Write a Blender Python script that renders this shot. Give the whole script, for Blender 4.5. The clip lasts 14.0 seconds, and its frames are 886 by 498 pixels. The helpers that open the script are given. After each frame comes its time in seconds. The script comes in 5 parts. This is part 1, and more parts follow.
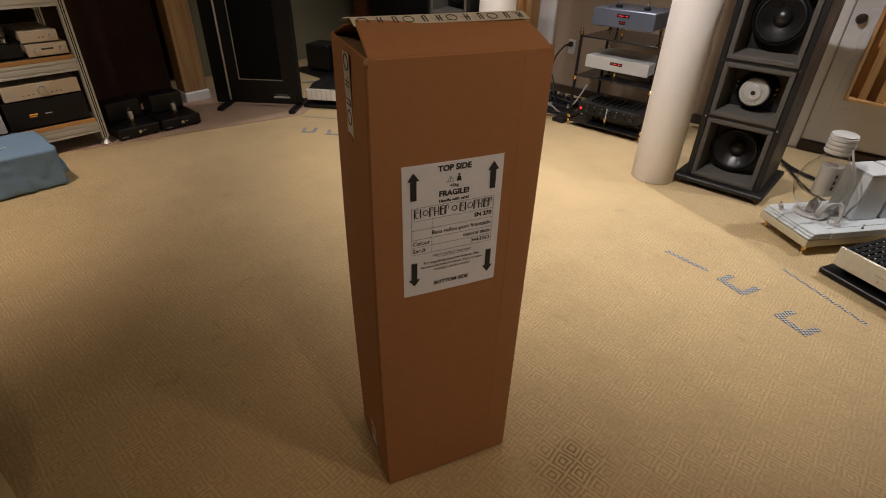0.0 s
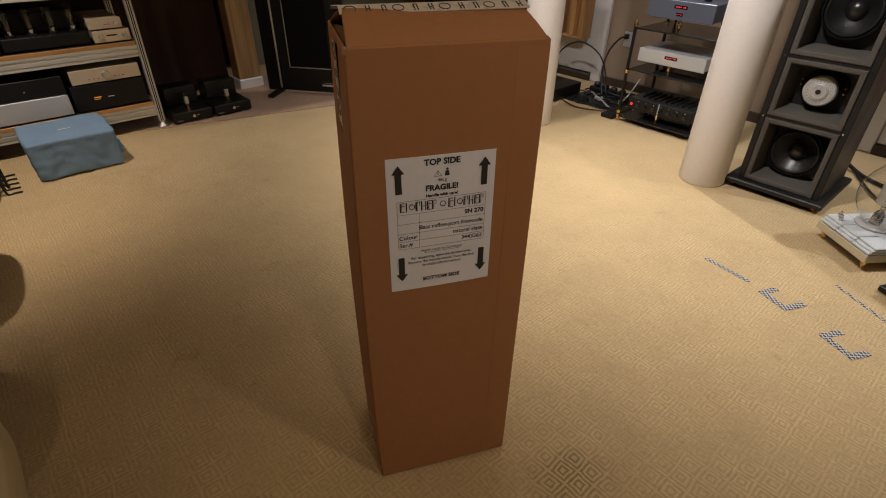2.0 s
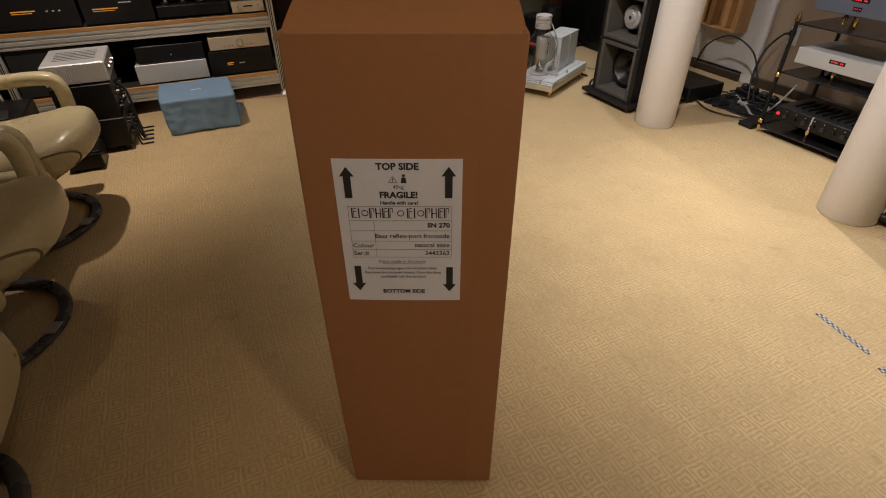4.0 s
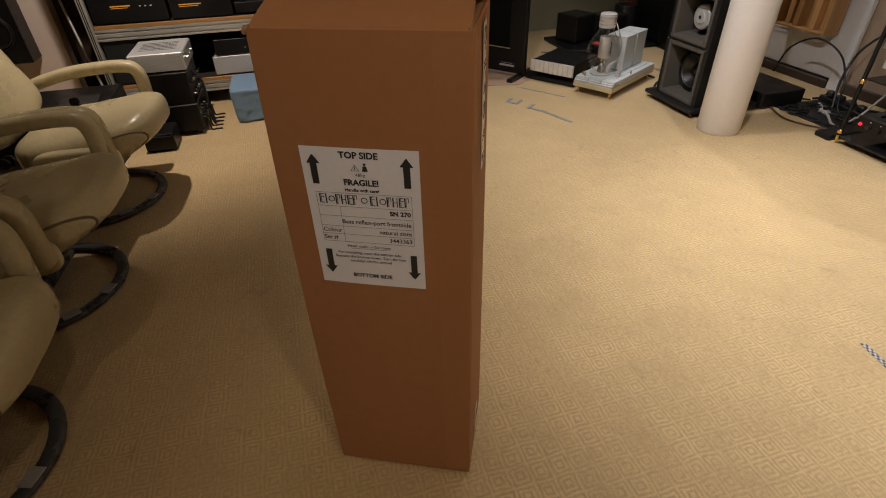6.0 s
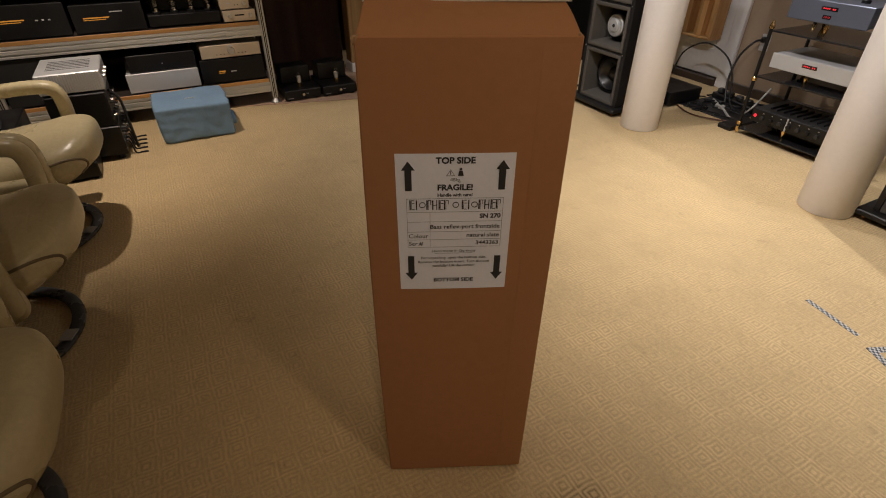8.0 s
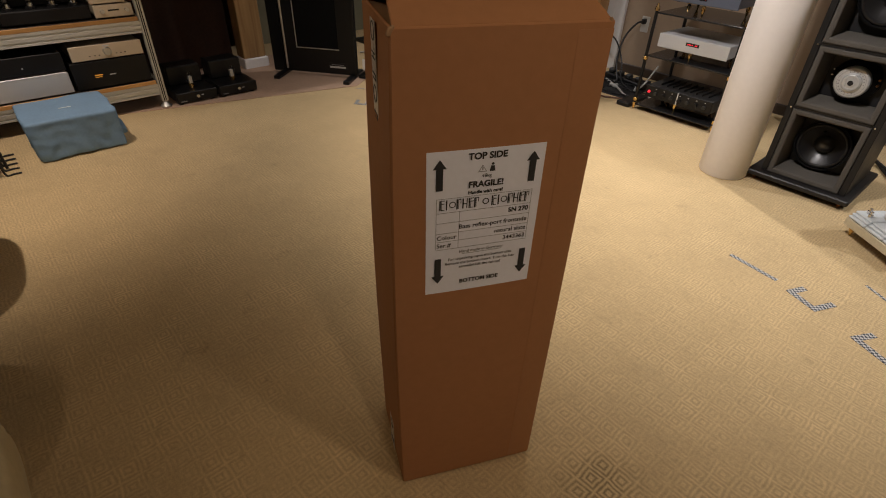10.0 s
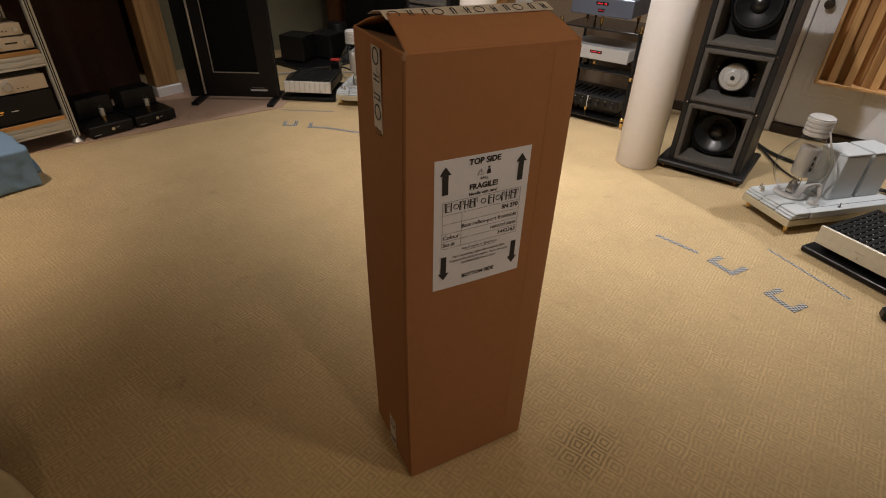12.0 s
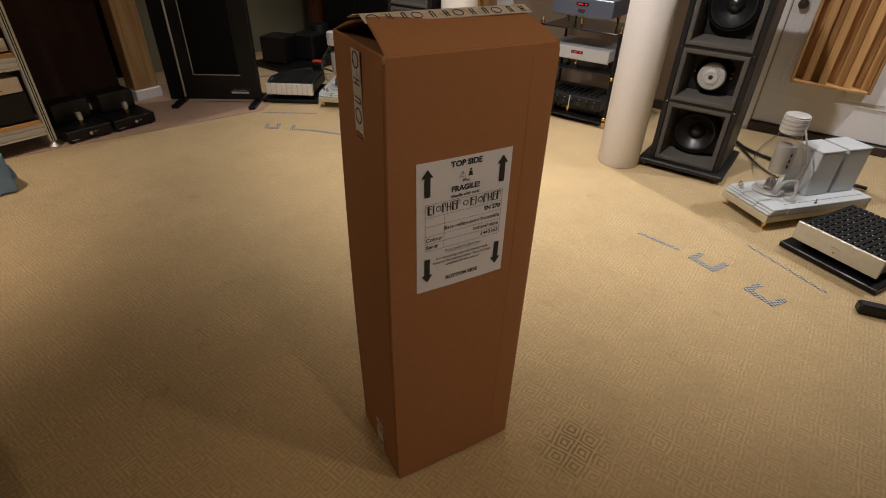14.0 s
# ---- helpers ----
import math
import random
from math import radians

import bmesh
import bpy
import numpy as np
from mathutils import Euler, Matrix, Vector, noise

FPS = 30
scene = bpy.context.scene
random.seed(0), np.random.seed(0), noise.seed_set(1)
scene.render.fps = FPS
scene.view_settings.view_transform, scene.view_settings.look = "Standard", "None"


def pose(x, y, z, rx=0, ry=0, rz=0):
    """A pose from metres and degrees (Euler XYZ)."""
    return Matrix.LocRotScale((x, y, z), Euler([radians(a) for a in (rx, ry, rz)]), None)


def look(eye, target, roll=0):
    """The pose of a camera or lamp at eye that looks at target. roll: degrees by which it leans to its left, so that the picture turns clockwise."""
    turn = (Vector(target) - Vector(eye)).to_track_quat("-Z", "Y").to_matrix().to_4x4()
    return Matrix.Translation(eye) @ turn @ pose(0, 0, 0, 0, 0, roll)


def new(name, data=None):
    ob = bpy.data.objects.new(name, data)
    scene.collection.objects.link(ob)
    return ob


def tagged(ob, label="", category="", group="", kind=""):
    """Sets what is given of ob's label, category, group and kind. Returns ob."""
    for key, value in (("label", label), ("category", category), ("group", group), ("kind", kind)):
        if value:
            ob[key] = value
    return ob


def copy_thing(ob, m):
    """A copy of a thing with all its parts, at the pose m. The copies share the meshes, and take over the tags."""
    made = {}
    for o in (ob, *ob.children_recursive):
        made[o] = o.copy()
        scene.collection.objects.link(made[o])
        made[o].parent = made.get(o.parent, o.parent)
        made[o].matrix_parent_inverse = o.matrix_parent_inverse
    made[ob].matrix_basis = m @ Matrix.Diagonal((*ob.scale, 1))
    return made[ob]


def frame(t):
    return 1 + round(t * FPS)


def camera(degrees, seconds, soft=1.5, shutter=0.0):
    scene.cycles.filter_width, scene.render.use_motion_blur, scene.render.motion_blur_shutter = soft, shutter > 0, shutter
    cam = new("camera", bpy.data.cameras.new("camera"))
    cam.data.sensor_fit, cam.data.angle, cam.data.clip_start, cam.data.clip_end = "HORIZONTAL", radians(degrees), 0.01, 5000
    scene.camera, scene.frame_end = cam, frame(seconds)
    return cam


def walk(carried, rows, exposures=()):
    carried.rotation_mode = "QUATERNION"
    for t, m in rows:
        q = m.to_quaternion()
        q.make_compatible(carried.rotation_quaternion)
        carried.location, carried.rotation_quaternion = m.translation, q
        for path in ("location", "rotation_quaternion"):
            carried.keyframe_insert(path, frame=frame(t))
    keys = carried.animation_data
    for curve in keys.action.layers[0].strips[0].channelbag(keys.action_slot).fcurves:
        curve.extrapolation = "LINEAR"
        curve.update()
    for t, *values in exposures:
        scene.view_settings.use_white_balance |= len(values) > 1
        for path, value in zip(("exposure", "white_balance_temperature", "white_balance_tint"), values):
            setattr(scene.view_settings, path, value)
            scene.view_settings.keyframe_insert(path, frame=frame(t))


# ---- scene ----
cam = camera(81.6, 14.0, soft=1.0)
PATH = [
    (0, (0.007, 0.121, 1.303), (-1.098, 1.395, 0.227), 1.6),
    (0.5, (0.005, 0.123, 1.303), (-1.103, 1.398, 0.232), 1.6),
    (1, (0.003, 0.121, 1.302), (-1.111, 1.385, 0.224), 1.5),
    (1.5, (0.025, 0.153, 1.298), (-1.122, 1.371, 0.202), 0.9),
    (2, (0.081, 0.231, 1.298), (-1.158, 1.346, 0.194), 0.8),
    (2.5, (0.15, 0.32, 1.297), (-1.196, 1.307, 0.196), 1.0),
    (3, (0.177, 0.38, 1.303), (-1.233, 1.265, 0.193), 0.6),
    (3.5, (0.137, 0.463, 1.294), (-1.308, 1.253, 0.159), 0.6),
    (4, (0.143, 0.561, 1.284), (-1.338, 1.244, 0.126), -0.1),
    (6.5, (0.252, 0.739, 1.292), (-1.326, 1.147, 0.133), -1.6),
    (7, (0.224, 0.626, 1.301), (-1.328, 1.166, 0.162), -1.1),
    (7.5, (0.183, 0.489, 1.297), (-1.323, 1.167, 0.169), -0.3),
    (10, (-0.031, 0.229, 1.277), (-1.241, 1.327, 0.123), 1.9),
    (10.5, (-0.078, 0.139, 1.292), (-1.213, 1.336, 0.161), 1.5),
    (11, (-0.086, 0.089, 1.3), (-1.166, 1.352, 0.188), 1.5),
    (11.5, (-0.084, 0.061, 1.304), (-1.12, 1.365, 0.197), 1.6),
    (12, (-0.083, 0.049, 1.307), (-1.089, 1.377, 0.201), 1.7),
    (12.5, (-0.078, 0.046, 1.312), (-1.066, 1.39, 0.209), 1.9),
    (13, (-0.075, 0.046, 1.312), (-1.049, 1.397, 0.205), 1.9),
    (13.5, (-0.076, 0.049, 1.312), (-1.042, 1.408, 0.208), 1.9),
    (14, (-0.078, 0.052, 1.312), (-1.042, 1.413, 0.208), 1.8),
]
walk(cam, [(t, look(eye, target, roll)) for t, eye, target, roll in PATH])

# ---- world and lights ----
world = bpy.data.worlds.new("room_dark")
scene.world = world
world.use_nodes = True
world.node_tree.nodes["Background"].inputs[0].default_value = (1.0, 0.86, 0.7, 1)
world.node_tree.nodes["Background"].inputs[1].default_value = 0.02
CEIL = 2.42


def downlight_or_fill(x, y, watts, cone=120, blend=0.6, tx=None, ty=None, tz=0.0, size=0.032, tint=(1.0, 0.905, 0.88)):
    """A spot at ceiling height: a recessed ceiling lamp, or an added fill."""
    d = bpy.data.lights.new("ceiling_or_fill_spot", "SPOT")
    d.energy, d.spot_size, d.spot_blend, d.shadow_soft_size, d.color = watts, radians(cone), blend, size, tint
    ob = new("ceiling_or_fill_spot", d)
    ob.matrix_world = look((x, y, CEIL - 0.03), (x if tx is None else tx, (y if ty is None else ty) + 0.001, tz))
    return ob


WARM = (1.0, 0.79, 0.60)
FAR = (1.0, 0.93, 0.90)
downlight_or_fill(-1.0, 1.75, 160, 106, 1.0, -1.0, 3.05, tint=FAR)
downlight_or_fill(-2.35, 1.75, 102, 108, 1.0, -2.35, 2.55, tint=FAR)
downlight_or_fill(-1.9, 3.5, 128, 68, 1.0, -0.9, 2.98, tint=FAR)
downlight_or_fill(0.45, 1.03, 23, 130, 0.9, size=0.06, tint=WARM)
downlight_or_fill(0.75, 3.75, 108, 120, 0.8, tint=(1.0, 0.98, 1.0))
downlight_or_fill(-3.5, 3.4, 66, 116, 0.9, -3.1, 2.9, tint=FAR)
# Narrow fill added to brighten the carton's front; no known lamp there.
downlight_or_fill(2.9, -0.2, 80, 46, 1.0, -0.6, 0.82, 0.95, tint=WARM)
downlight_or_fill(-2.85, 0.08, 144, 102, 0.78, -3.75, -0.55, size=0.035, tint=(1.0, 0.84, 0.72))
# Weak fill added for the carton's left side, without a known source.
downlight_or_fill(-1.35, -0.75, 20, 44, 1.0, -0.75, 0.72, 0.75, tint=WARM)

# ---- materials ----
MATS = {}


def mat(name, col, rough=0.6, metal=0.0, vary=0.12, scale=8.0, bump=0.0, bscale=200.0, spec=0.5):
    """Plain painted, plastic or metal surface with broad and fine variation."""
    if name in MATS:
        return MATS[name]
    m = bpy.data.materials.new(name)
    m.use_nodes = True
    nt = m.node_tree
    b = nt.nodes["Principled BSDF"]
    L = nt.links.new
    tc = nt.nodes.new("ShaderNodeTexCoord")
    n1 = nt.nodes.new("ShaderNodeTexNoise")
    n1.inputs["Scale"].default_value, n1.inputs["Detail"].default_value = scale, 6
    n2 = nt.nodes.new("ShaderNodeTexNoise")
    n2.inputs["Scale"].default_value, n2.inputs["Detail"].default_value = scale * 14, 3
    L(tc.outputs["Object"], n1.inputs["Vector"])
    L(tc.outputs["Object"], n2.inputs["Vector"])
    mx = nt.nodes.new("ShaderNodeMath")
    mx.operation = "ADD"
    L(n1.outputs["Fac"], mx.inputs[0])
    L(n2.outputs["Fac"], mx.inputs[1])
    mr = nt.nodes.new("ShaderNodeMapRange")
    mr.inputs[1].default_value, mr.inputs[2].default_value = 0.6, 1.4
    mr.inputs[3].default_value, mr.inputs[4].default_value = 1 - vary, 1 + vary
    L(mx.outputs[0], mr.inputs[0])
    vm = nt.nodes.new("ShaderNodeVectorMath")
    vm.operation = "SCALE"
    vm.inputs[0].default_value = col
    L(mr.outputs[0], vm.inputs["Scale"])
    L(vm.outputs[0], b.inputs["Base Color"])
    rr = nt.nodes.new("ShaderNodeMapRange")
    rr.inputs[1].default_value, rr.inputs[2].default_value = 0.3, 0.7
    rr.inputs[3].default_value, rr.inputs[4].default_value = max(0.02, rough - 0.08), min(1, rough + 0.08)
    L(n1.outputs["Fac"], rr.inputs[0])
    L(rr.outputs[0], b.inputs["Roughness"])
    b.inputs["Metallic"].default_value = metal
    b.inputs["Specular IOR Level"].default_value = spec
    if bump:
        n3 = nt.nodes.new("ShaderNodeTexNoise")
        n3.inputs["Scale"].default_value = bscale
        L(tc.outputs["Object"], n3.inputs["Vector"])
        bp = nt.nodes.new("ShaderNodeBump")
        bp.inputs["Strength"].default_value, bp.inputs["Distance"].default_value = bump, 0.002
        L(n3.outputs["Fac"], bp.inputs["Height"])
        L(bp.outputs[0], b.inputs["Normal"])
    MATS[name] = m
    return m


def mat_wood(name, c1, c2, rough=0.5, axis="Z", scale=12.0):
    m = bpy.data.materials.new(name)
    m.use_nodes = True
    nt = m.node_tree
    b, L = nt.nodes["Principled BSDF"], nt.links.new
    tc, mp = nt.nodes.new("ShaderNodeTexCoord"), nt.nodes.new("ShaderNodeMapping")
    s = {"X": (0.6, 9, 9), "Y": (9, 0.6, 9), "Z": (9, 9, 0.6)}[axis]
    mp.inputs["Scale"].default_value = s
    oi = nt.nodes.new("ShaderNodeObjectInfo")
    cb = nt.nodes.new("ShaderNodeVectorMath")
    cb.operation = "ADD"
    L(tc.outputs["Object"], cb.inputs[0])
    L(oi.outputs["Random"], cb.inputs[1])
    L(cb.outputs[0], mp.inputs["Vector"])
    n = nt.nodes.new("ShaderNodeTexNoise")
    n.inputs["Scale"].default_value, n.inputs["Detail"].default_value, n.inputs["Distortion"].default_value = scale / 4, 8, 0.6
    L(mp.outputs[0], n.inputs["Vector"])
    r = nt.nodes.new("ShaderNodeValToRGB")
    r.color_ramp.elements[0].position, r.color_ramp.elements[1].position = 0.3, 0.72
    r.color_ramp.elements[0].color, r.color_ramp.elements[1].color = (*c1, 1), (*c2, 1)
    L(n.outputs["Fac"], r.inputs[0])
    hs = nt.nodes.new("ShaderNodeHueSaturation")
    mr = nt.nodes.new("ShaderNodeMapRange")
    mr.inputs[3].default_value, mr.inputs[4].default_value = 0.75, 1.2
    L(oi.outputs["Random"], mr.inputs[0])
    L(mr.outputs[0], hs.inputs["Value"])
    L(r.outputs[0], hs.inputs["Color"])
    L(hs.outputs[0], b.inputs["Base Color"])
    b.inputs["Roughness"].default_value = rough
    bp = nt.nodes.new("ShaderNodeBump")
    bp.inputs["Strength"].default_value, bp.inputs["Distance"].default_value = 0.15, 0.002
    L(n.outputs["Fac"], bp.inputs["Height"])
    L(bp.outputs[0], b.inputs["Normal"])
    MATS[name] = m
    return m


def node_math(nt, op, a, b=None, clamp=False):
    n = nt.nodes.new("ShaderNodeMath")
    n.operation, n.use_clamp = op, clamp
    for i, v in enumerate((a, b)):
        if v is None:
            continue
        if isinstance(v, (int, float)):
            n.inputs[i].default_value = v
        else:
            nt.links.new(v, n.inputs[i])
    return n.outputs[0]


def mat_carpet(name, base, cell=0.0575, strength=1.0):
    """Cut-loop carpet woven with small nested squares, worn and soiled."""
    m = bpy.data.materials.new(name)
    m.use_nodes = True
    nt = m.node_tree
    b, L = nt.nodes["Principled BSDF"], nt.links.new
    tc = nt.nodes.new("ShaderNodeTexCoord")
    wob = nt.nodes.new("ShaderNodeTexNoise")
    wob.inputs["Scale"].default_value, wob.inputs["Detail"].default_value = 14, 3
    L(tc.outputs["Object"], wob.inputs["Vector"])
    off = nt.nodes.new("ShaderNodeVectorMath")
    off.operation = "MULTIPLY_ADD"
    L(wob.outputs["Color"], off.inputs[0])
    off.inputs[1].default_value = (0.018, 0.018, 0)
    L(tc.outputs["Object"], off.inputs[2])
    sp = nt.nodes.new("ShaderNodeSeparateXYZ")
    L(off.outputs[0], sp.inputs[0])
    fx = node_math(nt, "ABSOLUTE", node_math(nt, "SUBTRACT", node_math(nt, "FRACT", node_math(nt, "MULTIPLY", sp.outputs[0], 1 / cell)), 0.5))
    fy = node_math(nt, "ABSOLUTE", node_math(nt, "SUBTRACT", node_math(nt, "FRACT", node_math(nt, "MULTIPLY", sp.outputs[1], 1 / cell)), 0.5))
    d = node_math(nt, "MAXIMUM", fx, fy)
    # light nested square lines at 0.17 and 0.34 of the cell, groove between cells
    ring = node_math(nt, "ADD", node_math(nt, "MULTIPLY", node_math(nt, "COSINE", node_math(nt, "MULTIPLY", node_math(nt, "SUBTRACT", d, 0.28), 2 * math.pi / 0.22)), 0.5), 0.5)
    fine = nt.nodes.new("ShaderNodeTexNoise")
    fine.inputs["Scale"].default_value, fine.inputs["Detail"].default_value = 260, 4
    L(tc.outputs["Object"], fine.inputs["Vector"])
    wear = nt.nodes.new("ShaderNodeTexNoise")
    wear.inputs["Scale"].default_value, wear.inputs["Detail"].default_value, wear.inputs["Roughness"].default_value = 5.5, 5, 0.65
    L(tc.outputs["Object"], wear.inputs["Vector"])
    streak = nt.nodes.new("ShaderNodeTexNoise")
    streak.inputs["Scale"].default_value, streak.inputs["Detail"].default_value = 1, 5
    mp = nt.nodes.new("ShaderNodeMapping")
    mp.inputs["Scale"].default_value = (14, 60, 1)
    L(tc.outputs["Object"], mp.inputs["Vector"])
    L(mp.outputs[0], streak.inputs["Vector"])
    soil = nt.nodes.new("ShaderNodeTexNoise")
    soil.inputs["Scale"].default_value, soil.inputs["Detail"].default_value = 0.9, 6
    L(tc.outputs["Object"], soil.inputs["Vector"])
    # how clearly the weave shows, place by place
    show = nt.nodes.new("ShaderNodeMapRange")
    show.inputs[1].default_value, show.inputs[2].default_value = 0.38, 0.7
    show.inputs[3].default_value, show.inputs[4].default_value = 0.05 * strength, 0.38 * strength
    L(wear.outputs["Fac"], show.inputs[0])
    # one soiled spot where the weave stands out
    dist = nt.nodes.new("ShaderNodeVectorMath")
    dist.operation = "DISTANCE"
    L(tc.outputs["Object"], dist.inputs[0])
    dist.inputs[1].default_value = (-0.30, 1.06, 0)
    spot = nt.nodes.new("ShaderNodeMapRange")
    spot.inputs[1].default_value, spot.inputs[2].default_value, spot.inputs[3].default_value, spot.inputs[4].default_value = 0.03, 0.13, 1, 0
    L(node_math(nt, "ADD", dist.outputs["Value"], node_math(nt, "MULTIPLY", node_math(nt, "SUBTRACT", wear.outputs["Fac"], 0.5), 0.25)), spot.inputs[0])
    amp = node_math(nt, "ADD", show.outputs[0], node_math(nt, "MULTIPLY", spot.outputs[0], 0.45 * strength))
    wv = node_math(nt, "MULTIPLY", node_math(nt, "SUBTRACT", ring, 0.5), amp)
    val = node_math(nt, "ADD", 1.0, wv)
    val = node_math(nt, "ADD", val, node_math(nt, "MULTIPLY", node_math(nt, "SUBTRACT", fine.outputs["Fac"], 0.5), 0.7))
    val = node_math(nt, "ADD", val, node_math(nt, "MULTIPLY", node_math(nt, "SUBTRACT", streak.outputs["Fac"], 0.5), 0.16))
    val = node_math(nt, "ADD", val, node_math(nt, "MULTIPLY", node_math(nt, "SUBTRACT", soil.outputs["Fac"], 0.5), 0.55))
    tuft = nt.nodes.new("ShaderNodeTexNoise")
    tuft.inputs["Scale"].default_value, tuft.inputs["Detail"].default_value = 70, 3
    L(tc.outputs["Object"], tuft.inputs["Vector"])
    val = node_math(nt, "ADD", val, node_math(nt, "MULTIPLY", node_math(nt, "SUBTRACT", tuft.outputs["Fac"], 0.5), 0.42))
    val = node_math(nt, "ADD", val, node_math(nt, "MULTIPLY", node_math(nt, "SUBTRACT", wear.outputs["Fac"], 0.5), 0.30))
    val = node_math(nt, "SUBTRACT", val, node_math(nt, "MULTIPLY", spot.outputs[0], 0.16))
    # small trodden-in stains
    blot = nt.nodes.new("ShaderNodeTexNoise")
    blot.inputs["Scale"].default_value, blot.inputs["Detail"].default_value, blot.inputs["Distortion"].default_value = 11, 6, 1.2
    L(tc.outputs["Object"], blot.inputs["Vector"])
    stain = nt.nodes.new("ShaderNodeMapRange")
    stain.interpolation_type = "SMOOTHSTEP"
    stain.inputs[1].default_value, stain.inputs[2].default_value = 0.60, 0.80
    L(blot.outputs["Fac"], stain.inputs[0])
    val = node_math(nt, "SUBTRACT", val, node_math(nt, "MULTIPLY", stain.outputs[0], 0.17 * strength))
    vm = nt.nodes.new("ShaderNodeVectorMath")
    vm.operation = "SCALE"
    vm.inputs[0].default_value = base
    L(val, vm.inputs["Scale"])
    L(vm.outputs[0], b.inputs["Base Color"])
    b.inputs["Roughness"].default_value = 0.95
    b.inputs["Specular IOR Level"].default_value = 0.15
    b.inputs["Sheen Weight"].default_value = 0.15
    h = node_math(nt, "ADD", node_math(nt, "MULTIPLY", ring, 0.6), fine.outputs["Fac"])
    bp = nt.nodes.new("ShaderNodeBump")
    bp.inputs["Strength"].default_value, bp.inputs["Distance"].default_value = 0.35, 0.002
    L(h, bp.inputs["Height"])
    L(bp.outputs[0], b.inputs["Normal"])
    MATS[name] = m
    return m


def mat_leather(name, base):
    """Soft worn hide: broad sags, a net of creases and a fine grain."""
    m = mat(name, base, 0.30, vary=0.11, scale=5)
    nt = m.node_tree
    b, L = nt.nodes["Principled BSDF"], nt.links.new
    tc = nt.nodes.new("ShaderNodeTexCoord")
    warp = nt.nodes.new("ShaderNodeTexNoise")
    warp.inputs["Scale"].default_value, warp.inputs["Detail"].default_value = 6, 3
    L(tc.outputs["Object"], warp.inputs["Vector"])
    off = nt.nodes.new("ShaderNodeVectorMath")
    off.operation = "MULTIPLY_ADD"
    L(warp.outputs["Color"], off.inputs[0])
    off.inputs[1].default_value = (0.16, 0.16, 0.16)
    L(tc.outputs["Object"], off.inputs[2])
    mp = nt.nodes.new("ShaderNodeMapping")
    mp.inputs["Scale"].default_value = (6, 17, 9)
    L(off.outputs[0], mp.inputs["Vector"])
    net = nt.nodes.new("ShaderNodeTexVoronoi")
    net.feature = "DISTANCE_TO_EDGE"
    net.inputs["Scale"].default_value = 1.0
    L(mp.outputs[0], net.inputs["Vector"])
    crease = nt.nodes.new("ShaderNodeMapRange")
    crease.interpolation_type = "SMOOTHSTEP"
    crease.inputs[1].default_value, crease.inputs[2].default_value = 0.0, 0.16
    L(net.outputs["Distance"], crease.inputs[0])
    grain = nt.nodes.new("ShaderNodeTexNoise")
    grain.inputs["Scale"].default_value = 160
    L(tc.outputs["Object"], grain.inputs["Vector"])
    h = node_math(nt, "ADD", node_math(nt, "MULTIPLY", crease.outputs[0], 0.10), node_math(nt, "MULTIPLY", grain.outputs["Fac"], 0.10))
    h = node_math(nt, "ADD", h, node_math(nt, "MULTIPLY", warp.outputs["Fac"], 1.0))
    bp = nt.nodes.new("ShaderNodeBump")
    bp.inputs["Strength"].default_value, bp.inputs["Distance"].default_value = 0.45, 0.008
    L(h, bp.inputs["Height"])
    L(bp.outputs[0], b.inputs["Normal"])
    return m


def mat_cardboard(name, base):
    """Brown kraft board with faint flutes, fibres and scuffs."""
    m = mat(name, base, 0.75, 0, 0.06, 3.5, 0.0, spec=0.25)
    nt = m.node_tree
    b, L = nt.nodes["Principled BSDF"], nt.links.new
    tc = nt.nodes.new("ShaderNodeTexCoord")
    mp = nt.nodes.new("ShaderNodeMapping")
    mp.inputs["Scale"].default_value = (140, 140, 3)
    L(tc.outputs["Object"], mp.inputs["Vector"])
    n = nt.nodes.new("ShaderNodeTexNoise")
    n.inputs["Scale"].default_value = 1
    L(mp.outputs[0], n.inputs["Vector"])
    n2 = nt.nodes.new("ShaderNodeTexNoise")
    n2.inputs["Scale"].default_value, n2.inputs["Detail"].default_value = 4, 3
    L(tc.outputs["Object"], n2.inputs["Vector"])
    bp = nt.nodes.new("ShaderNodeBump")
    bp.inputs["Strength"].default_value, bp.inputs["Distance"].default_value = 0.08, 0.001
    L(n.outputs["Fac"], bp.inputs["Height"])
    bp2 = nt.nodes.new("ShaderNodeBump")
    bp2.inputs["Strength"].default_value, bp2.inputs["Distance"].default_value = 0.25, 0.01
    L(n2.outputs["Fac"], bp2.inputs["Height"])
    L(bp.outputs[0], bp2.inputs["Normal"])
    L(bp2.outputs[0], b.inputs["Normal"])
    return m


def mat_tape():
    """Masking tape printed with a small blue-grey chequer."""
    m = mat("chequer_tape", (0.5, 0.52, 0.5), 0.6)
    nt = m.node_tree
    ck = nt.nodes.new("ShaderNodeTexChecker")
    ck.inputs["Scale"].default_value = 105
    ck.inputs[1].default_value, ck.inputs[2].default_value = (0.46, 0.46, 0.45, 1), (0.035, 0.043, 0.058, 1)
    tc = nt.nodes.new("ShaderNodeTexCoord")
    nt.links.new(tc.outputs["Object"], ck.inputs["Vector"])
    nt.links.new(ck.outputs["Color"], nt.nodes["Principled BSDF"].inputs["Base Color"])
    return m


